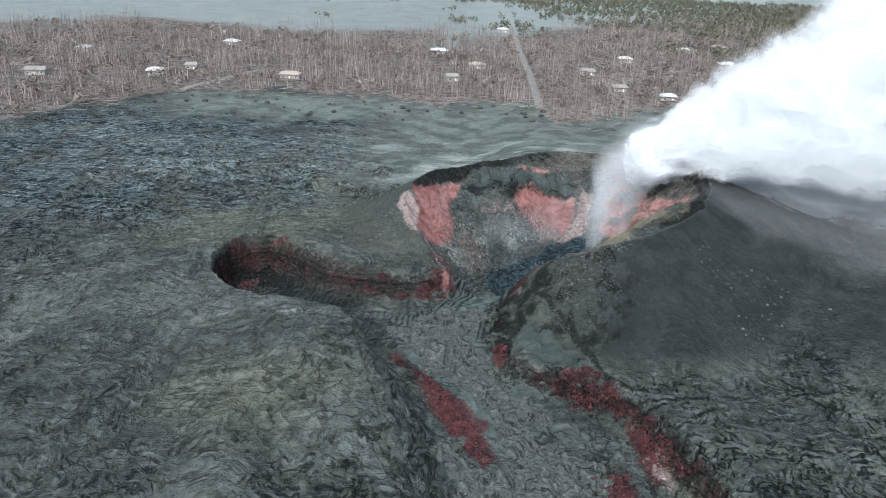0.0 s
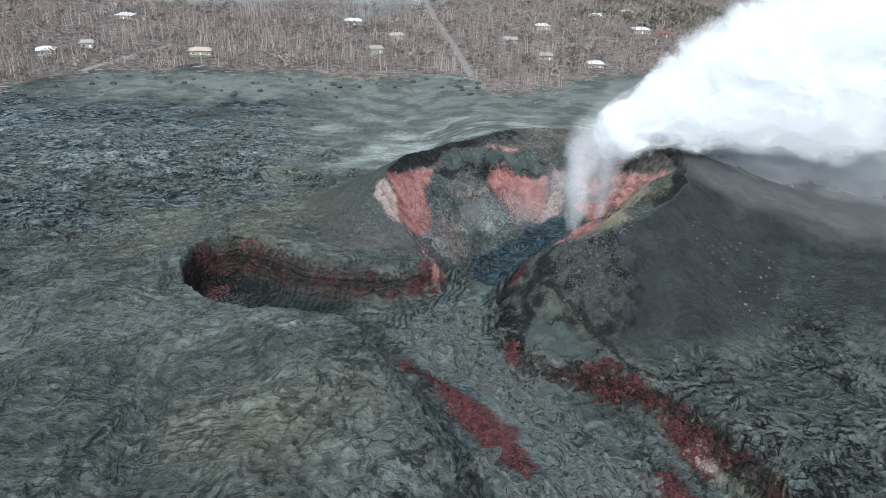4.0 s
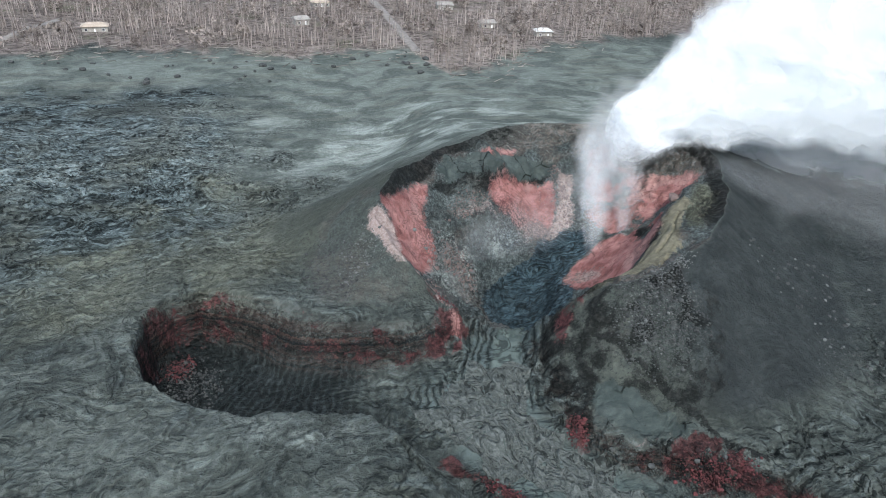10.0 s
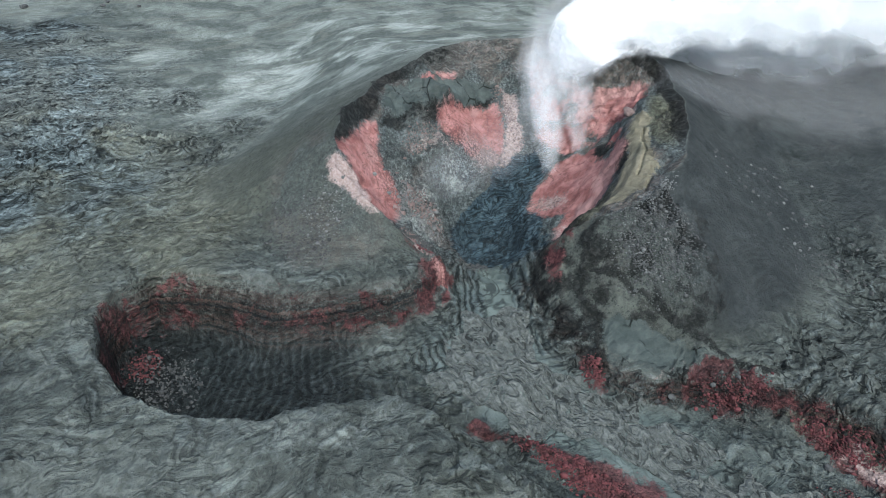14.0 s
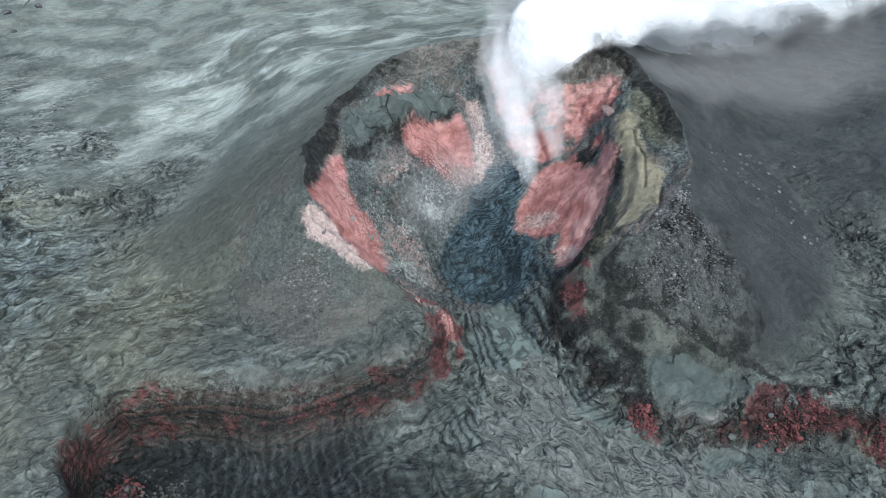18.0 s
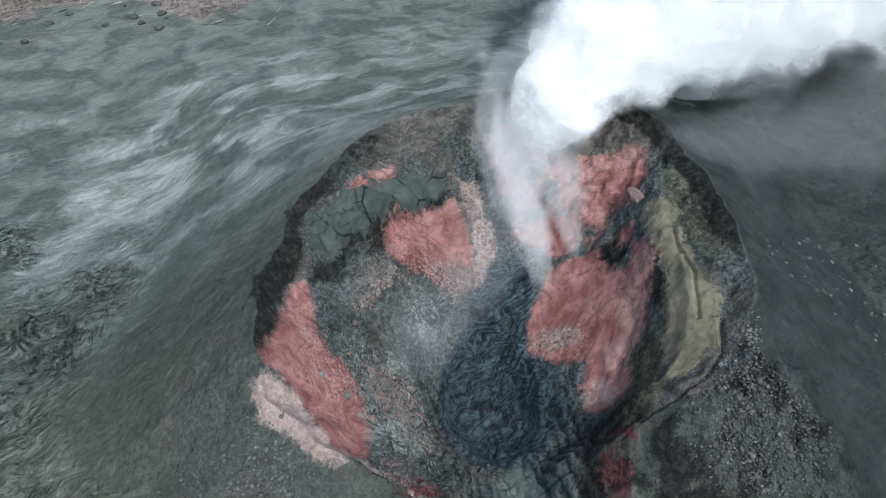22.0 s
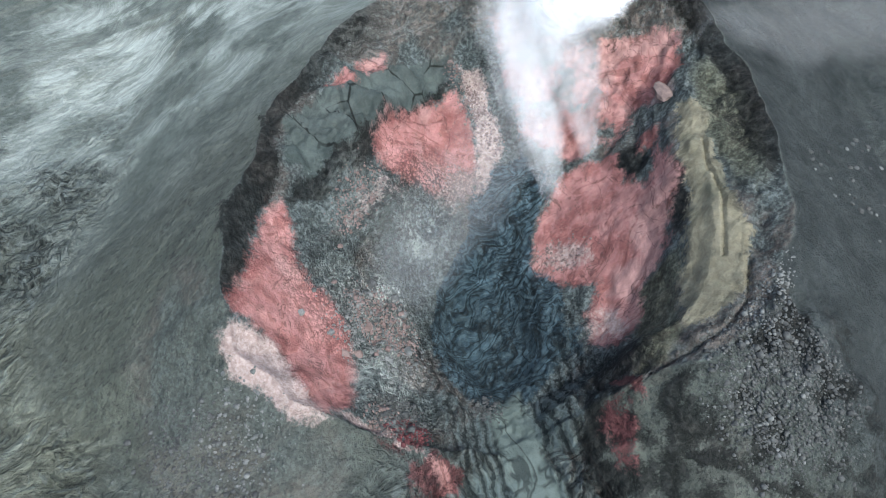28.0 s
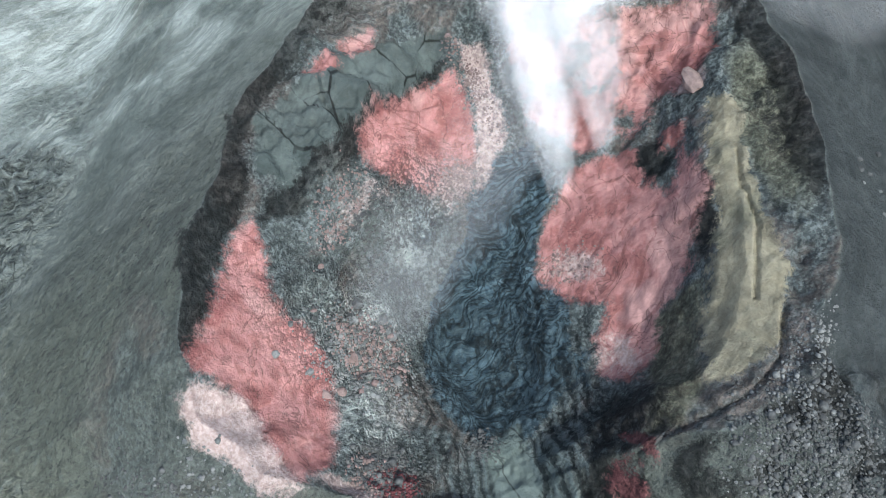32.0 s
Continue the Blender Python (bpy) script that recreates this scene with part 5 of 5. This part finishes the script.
def plate_material(name, a, b):
    m = Nodes(name)
    co = m.add("NewGeometry").outputs["Position"]
    rnd = m.add("ObjectInfo").outputs["Random"]
    n1, n2 = m.noise(co, 0.5, 5, 0.6, 0.8), m.noise(co, 3.0, 4, 0.65)
    col = m.mix(m.math("ADD", m.math("MULTIPLY", rnd, 0.15), m.math("MULTIPLY", n1, 0.85)), a, b)
    col = m.mix(m.math("MULTIPLY", m.span(n2, 0.45, 0.3), 0.5), col, tuple(c * 0.45 for c in a))
    n3 = m.noise(m.scaled(co, 1.0, 0.55, 1.0), 0.42, 3, 0.58, 1.6)
    wrinkle = m.span(n3, 0.41, 0.37)
    col = m.mix(m.math("MULTIPLY", wrinkle, 0.85), col, tuple(c * 0.25 for c in a))
    col = m.mix(m.math("MULTIPLY", m.span(n3, 0.58, 0.64), 0.4), col, tuple(c * 1.35 for c in b))
    n4 = m.noise(co, 1.1, 6, 0.7, 0.4)
    col = m.mix(1.0, col, m.span(n4, 0.35, 0.66, 0.7, 1.32, False), "MULTIPLY")
    relief = m.math("ADD", m.math("MULTIPLY", m.span(n3, 0.36, 0.6), 1.4), m.math("ADD", n1, m.math("ADD", n4, m.math("MULTIPLY", n2, 0.3))))
    return m.done(col, 0.88, relief, 0.5, 1.0, 0.1)


def plates(name, parent, mask, x0, x1, y0, y1, gap, thick, joint, material, seed, most, tilt=0.0):
    rng = np.random.default_rng(seed)
    sx, sy = scatter(x0, x1, y0, y1, gap, rng)
    for k in np.nonzero(mask(sx, sy))[0][:most]:
        poly = [(sx[k] + gap * 1.7 * math.cos(a), sy[k] + gap * 1.7 * math.sin(a)) for a in np.linspace(0, 2 * math.pi, 11)[:-1]]
        for j in range(len(sx)):
            dx, dy = sx[j] - sx[k], sy[j] - sy[k]
            d = math.hypot(dx, dy)
            if j != k and d < gap * 3.4:
                poly = clipped(poly, sx[k] + dx / 2 - dx / d * joint, sy[k] + dy / 2 - dy / d * joint, dx / d, dy / d)
        if len(poly) < 3:
            continue
        pts = []
        for a, b in zip(poly, poly[1:] + poly[:1]):
            n = max(1, int(math.hypot(b[0] - a[0], b[1] - a[1]) / (gap * 0.16)))
            for i in range(n):
                f = i / n
                pts.append((a[0] + (b[0] - a[0]) * f + rng.normal(0, 0.03) * gap * (i > 0), a[1] + (b[1] - a[1]) * f + rng.normal(0, 0.03) * gap * (i > 0)))
        arr = np.array(pts)
        lean = rng.normal(0, tilt, 2)
        top = surf(arr[:, 0], arr[:, 1]) + thick * rng.uniform(0.6, 1.3) + (arr - arr.mean(0)) @ lean
        cz = float(surf(sx[k], sy[k])[0]) + thick * 1.1
        bm = bmesh.new()
        base = Vector((sx[k], sy[k], cz))
        tv_ = [bm.verts.new(Vector((p[0], p[1], h_)) - base) for p, h_ in zip(pts, top)]
        iv_ = [bm.verts.new((v.co.x * 0.8, v.co.y * 0.8, v.co.z + thick * 0.15)) for v in tv_]
        lv_ = [bm.verts.new((v.co.x * 1.01, v.co.y * 1.01, v.co.z - thick - 0.5)) for v in tv_]
        mid = bm.verts.new((0, 0, 0.02))
        n = len(tv_)
        for i in range(n):
            j = (i + 1) % n
            bm.faces.new((lv_[i], lv_[j], tv_[j], tv_[i]))
            bm.faces.new((tv_[i], tv_[j], iv_[j], iv_[i]))
            bm.faces.new((iv_[i], iv_[j], mid))
        ob = part(name, bm, material, parent)
        ob.location = base


CRUST = plate_material("channel_crust", (0.064, 0.074, 0.069), (0.102, 0.113, 0.106))
floor_piece = bpy.data.objects["channel_floor"]


def on_crust(x, y):
    Lp = land(x, y)
    Cp = cover(x, y, Lp)
    return (Cp["crust"] > 0.55) & (Cp["rust"] < 0.2) & (Lp["in_floor"] > 0.97) & (line_near(x, y, CHANNEL, True)[0] > 5) & (y < 171)


plates("crust_plate", floor_piece, on_crust, -20, 30, 100, 178, 4.4, 0.2, 0.045, CRUST, 5, 290, 0.003)
print("objects", len(bpy.data.objects))


# ---- steam ----
def steam_material():
    m = Nodes("steam")
    flow = m.attr("flow").outputs["Vector"]
    info = m.add("SeparateColor")
    m.t.links.new(m.attr("veil").outputs["Color"], info.inputs[0])
    edge, dens, ragged = info.outputs
    billow = m.noise(flow, 1.15, 5, 0.56, 0.5)
    body = m.span(m.math("MULTIPLY_ADD", m.math("SUBTRACT", billow, 0.5), m.math("MULTIPLY_ADD", ragged, 1.5, 1.5), edge), 0.1, 0.72)
    a = m.math("MULTIPLY", m.math("MULTIPLY", body, m.span(edge, 0.0, 0.3)), dens)
    d = m.add("BsdfDiffuse")
    d.inputs[0].default_value = (0.8, 0.83, 0.845, 1)
    tr = m.add("BsdfTranslucent")
    tr.inputs[0].default_value = (0.8, 0.83, 0.845, 1)
    both = m.add("MixShader")
    both.inputs[0].default_value = 0.4
    m.t.links.new(d.outputs[0], both.inputs[1])
    m.t.links.new(tr.outputs[0], both.inputs[2])
    clear = m.add("BsdfTransparent")
    mx = m.add("MixShader")
    m.put(mx, "0", a)
    m.t.links.new(clear.outputs[0], mx.inputs[1])
    m.t.links.new(both.outputs[0], mx.inputs[2])
    o = m.add("OutputMaterial")
    m.t.links.new(mx.outputs[0], o.inputs[0])
    return m.mat


STEAM = steam_material()


def steam(name, axis_points, layers, seed, dens, label, facing, fade_in=0.06, ragged=0.0, stretch=(1.0, 1.0), flat=1.0):
    """A drifting body of steam, cut into thin sheets one behind the other, along a widening line of (x, y, z, radius)."""
    rng = np.random.default_rng(seed)
    pts = np.array(axis_points, float)
    seg = np.cumsum(np.concatenate([[0], np.linalg.norm(np.diff(pts[:, :3], axis=0), axis=1) / (pts[:-1, 3] + pts[1:, 3]) * 2]))
    nu, nv = 100, 30
    s = np.linspace(0, seg[-1], nu)
    p = np.stack([np.interp(s, seg, pts[:, k]) for k in range(4)], 1)
    for _ in range(8):
        p[1:-1] = (p[:-2] + 2 * p[1:-1] + p[2:]) / 4
    tan_ = np.gradient(p[:, :3], axis=0)
    tan_ /= np.linalg.norm(tan_, axis=1)[:, None]
    n = np.array(facing) / np.linalg.norm(facing)
    n = n[None] - (tan_ @ n)[:, None] * tan_
    n /= np.linalg.norm(n, axis=1)[:, None]
    e = np.cross(tan_, n)
    V, Q, F, I, base = [], [], [], [], 0
    vv = np.linspace(-1.3, 1.3, nv)
    for k in range(layers):
        o = (k + 0.5) / layers * 2 - 1
        ss, ww = np.meshgrid(s, vv, indexing="ij")
        wave = fbm(ss * 0.9 + k * 3.7, ww * 0.9 + k * 9.1, 1.0, 3, 101 + k + seed) * 0.12
        bulge = 0.25 * fbm(ss * 0.7, ww * 0.4 + o * 0.6, 1.0, 2, 131 + seed)
        R = p[:, 3][:, None]
        depth = o + wave
        pos = p[:, None, :3] + e[:, None] * (ww * R)[..., None] + n[:, None] * (depth * flat * R)[..., None]
        fade = ease(0, fade_in * seg[-1], ss) * ease(seg[-1], seg[-1] * 0.9, ss)
        edge = np.clip(1.05 - (ww + bulge) ** 2 - depth ** 2 * 0.8, 0, 1) * ease(1.3, 1.05, np.abs(ww)) * fade
        V.append(pos.reshape(-1, 3))
        F.append(np.stack([ss * stretch[0] + seed * 3.1, ww * stretch[1], depth * stretch[1]], -1).reshape(-1, 3))
        I.append(np.stack([edge, np.full(ss.shape, dens), np.full(ss.shape, ragged), np.ones(ss.shape)], -1).reshape(-1, 4))
        i = (np.arange(nu - 1)[:, None] * nv + np.arange(nv - 1)[None]).ravel() + base
        Q.append(np.stack([i, i + 1, i + nv + 1, i + nv], 1))
        base += nu * nv
    me = mesh_from(name, np.concatenate(V), np.concatenate(Q))
    me.polygons.foreach_set("use_smooth", np.ones(len(me.polygons), bool))
    me.normals_split_custom_set_from_vertices(np.tile(np.array([[0.0, -0.25, 0.97]], np.float32), (len(me.vertices), 1)))
    f = me.attributes.new("flow", "FLOAT_VECTOR", "POINT")
    f.data.foreach_set("vector", np.concatenate(F).astype(np.float32).ravel())
    c = me.color_attributes.new("veil", "FLOAT_COLOR", "POINT")
    c.data.foreach_set("color", np.concatenate(I).astype(np.float32).ravel())
    me.materials.append(STEAM)
    return tagged(new(name, me), label, "steam", kind="stuff")


DRIFT_FACE, RISE_FACE = (-0.48, -0.6, 0.62), (-0.62, -0.6, 0.45)
steam("steam_plume", [(58, 223, 18, 7), (69, 228, 26, 11), (88, 235, 33, 18), (119, 243, 39, 29), (164, 250, 50, 44), (236, 268, 72, 64), (332, 300, 98, 90)], 10, 3, 0.55, "dense white steam plume drifting from the crater", DRIFT_FACE, 0.14, 0.3)
steam("steam_drift", [(72, 225, 25, 7), (90, 224, 30, 11), (115, 220, 33, 15), (150, 215, 35, 20), (200, 213, 39, 28), (270, 224, 49, 40)], 5, 9, 0.32, "white steam drifting low over the rim and the flank", DRIFT_FACE, 0.2, 0.4, (0.8, 1.0), 0.7)
steam("low_steam", [(72, 232, 23, 8), (96, 238, 22, 14), (126, 242, 19, 20), (166, 246, 16, 27), (230, 258, 18, 38), (320, 282, 30, 58)], 5, 14, 0.36, "white steam lying low behind the cone's shoulder", DRIFT_FACE, 0.12, 0.25, (0.8, 1.0), 0.7)
steam("steam_veil", [(74, 212, 22, 5), (90, 204, 18, 9), (112, 197, 15, 13), (140, 192, 14, 18), (180, 192, 14, 24)], 3, 17, 0.03, "thin steam sinking over the dark flank", DRIFT_FACE, 0.2, 0.5, (0.7, 1.0), 0.5)
steam("gas_haze", [(8, 203, 5, 5), (20, 211, 5, 8), (36, 216, 6, 10), (52, 221, 11, 11), (64, 228, 18, 12)], 3, 21, 0.03, "thin bluish gas hanging over the crater floor", RISE_FACE, 0.2, 0.4, (0.8, 1.0), 0.5)
for wisp in ([(47, 208, -4, 1.6), (48.5, 211, 1, 2.8), (49, 215, 7, 4.0), (52, 220, 13, 5.5), (56, 226, 21, 8), (66, 233, 28, 12)],
             [(55, 208, 2, 1.5), (56.5, 211, 6, 2.6), (58, 215, 12, 4.4), (61, 222, 19, 6.5), (69, 229, 26, 11)],
             [(50, 213, -1, 1.6), (52.5, 216, 4, 3.4), (53, 221, 11, 5.0), (55, 227, 18, 7), (62, 233, 25, 11)],
             [(52, 221, 3, 2.2), (53, 226, 9, 4.4), (56, 231, 17, 6.5), (64, 237, 25, 10), (74, 241, 31, 14)]):
    steam("steam_wisp", wisp, 5, int(wisp[0][0]) * 3, 0.075, "wispy white steam rising from the crater wall", RISE_FACE, 0.3, 1.7, (0.45, 1.7))
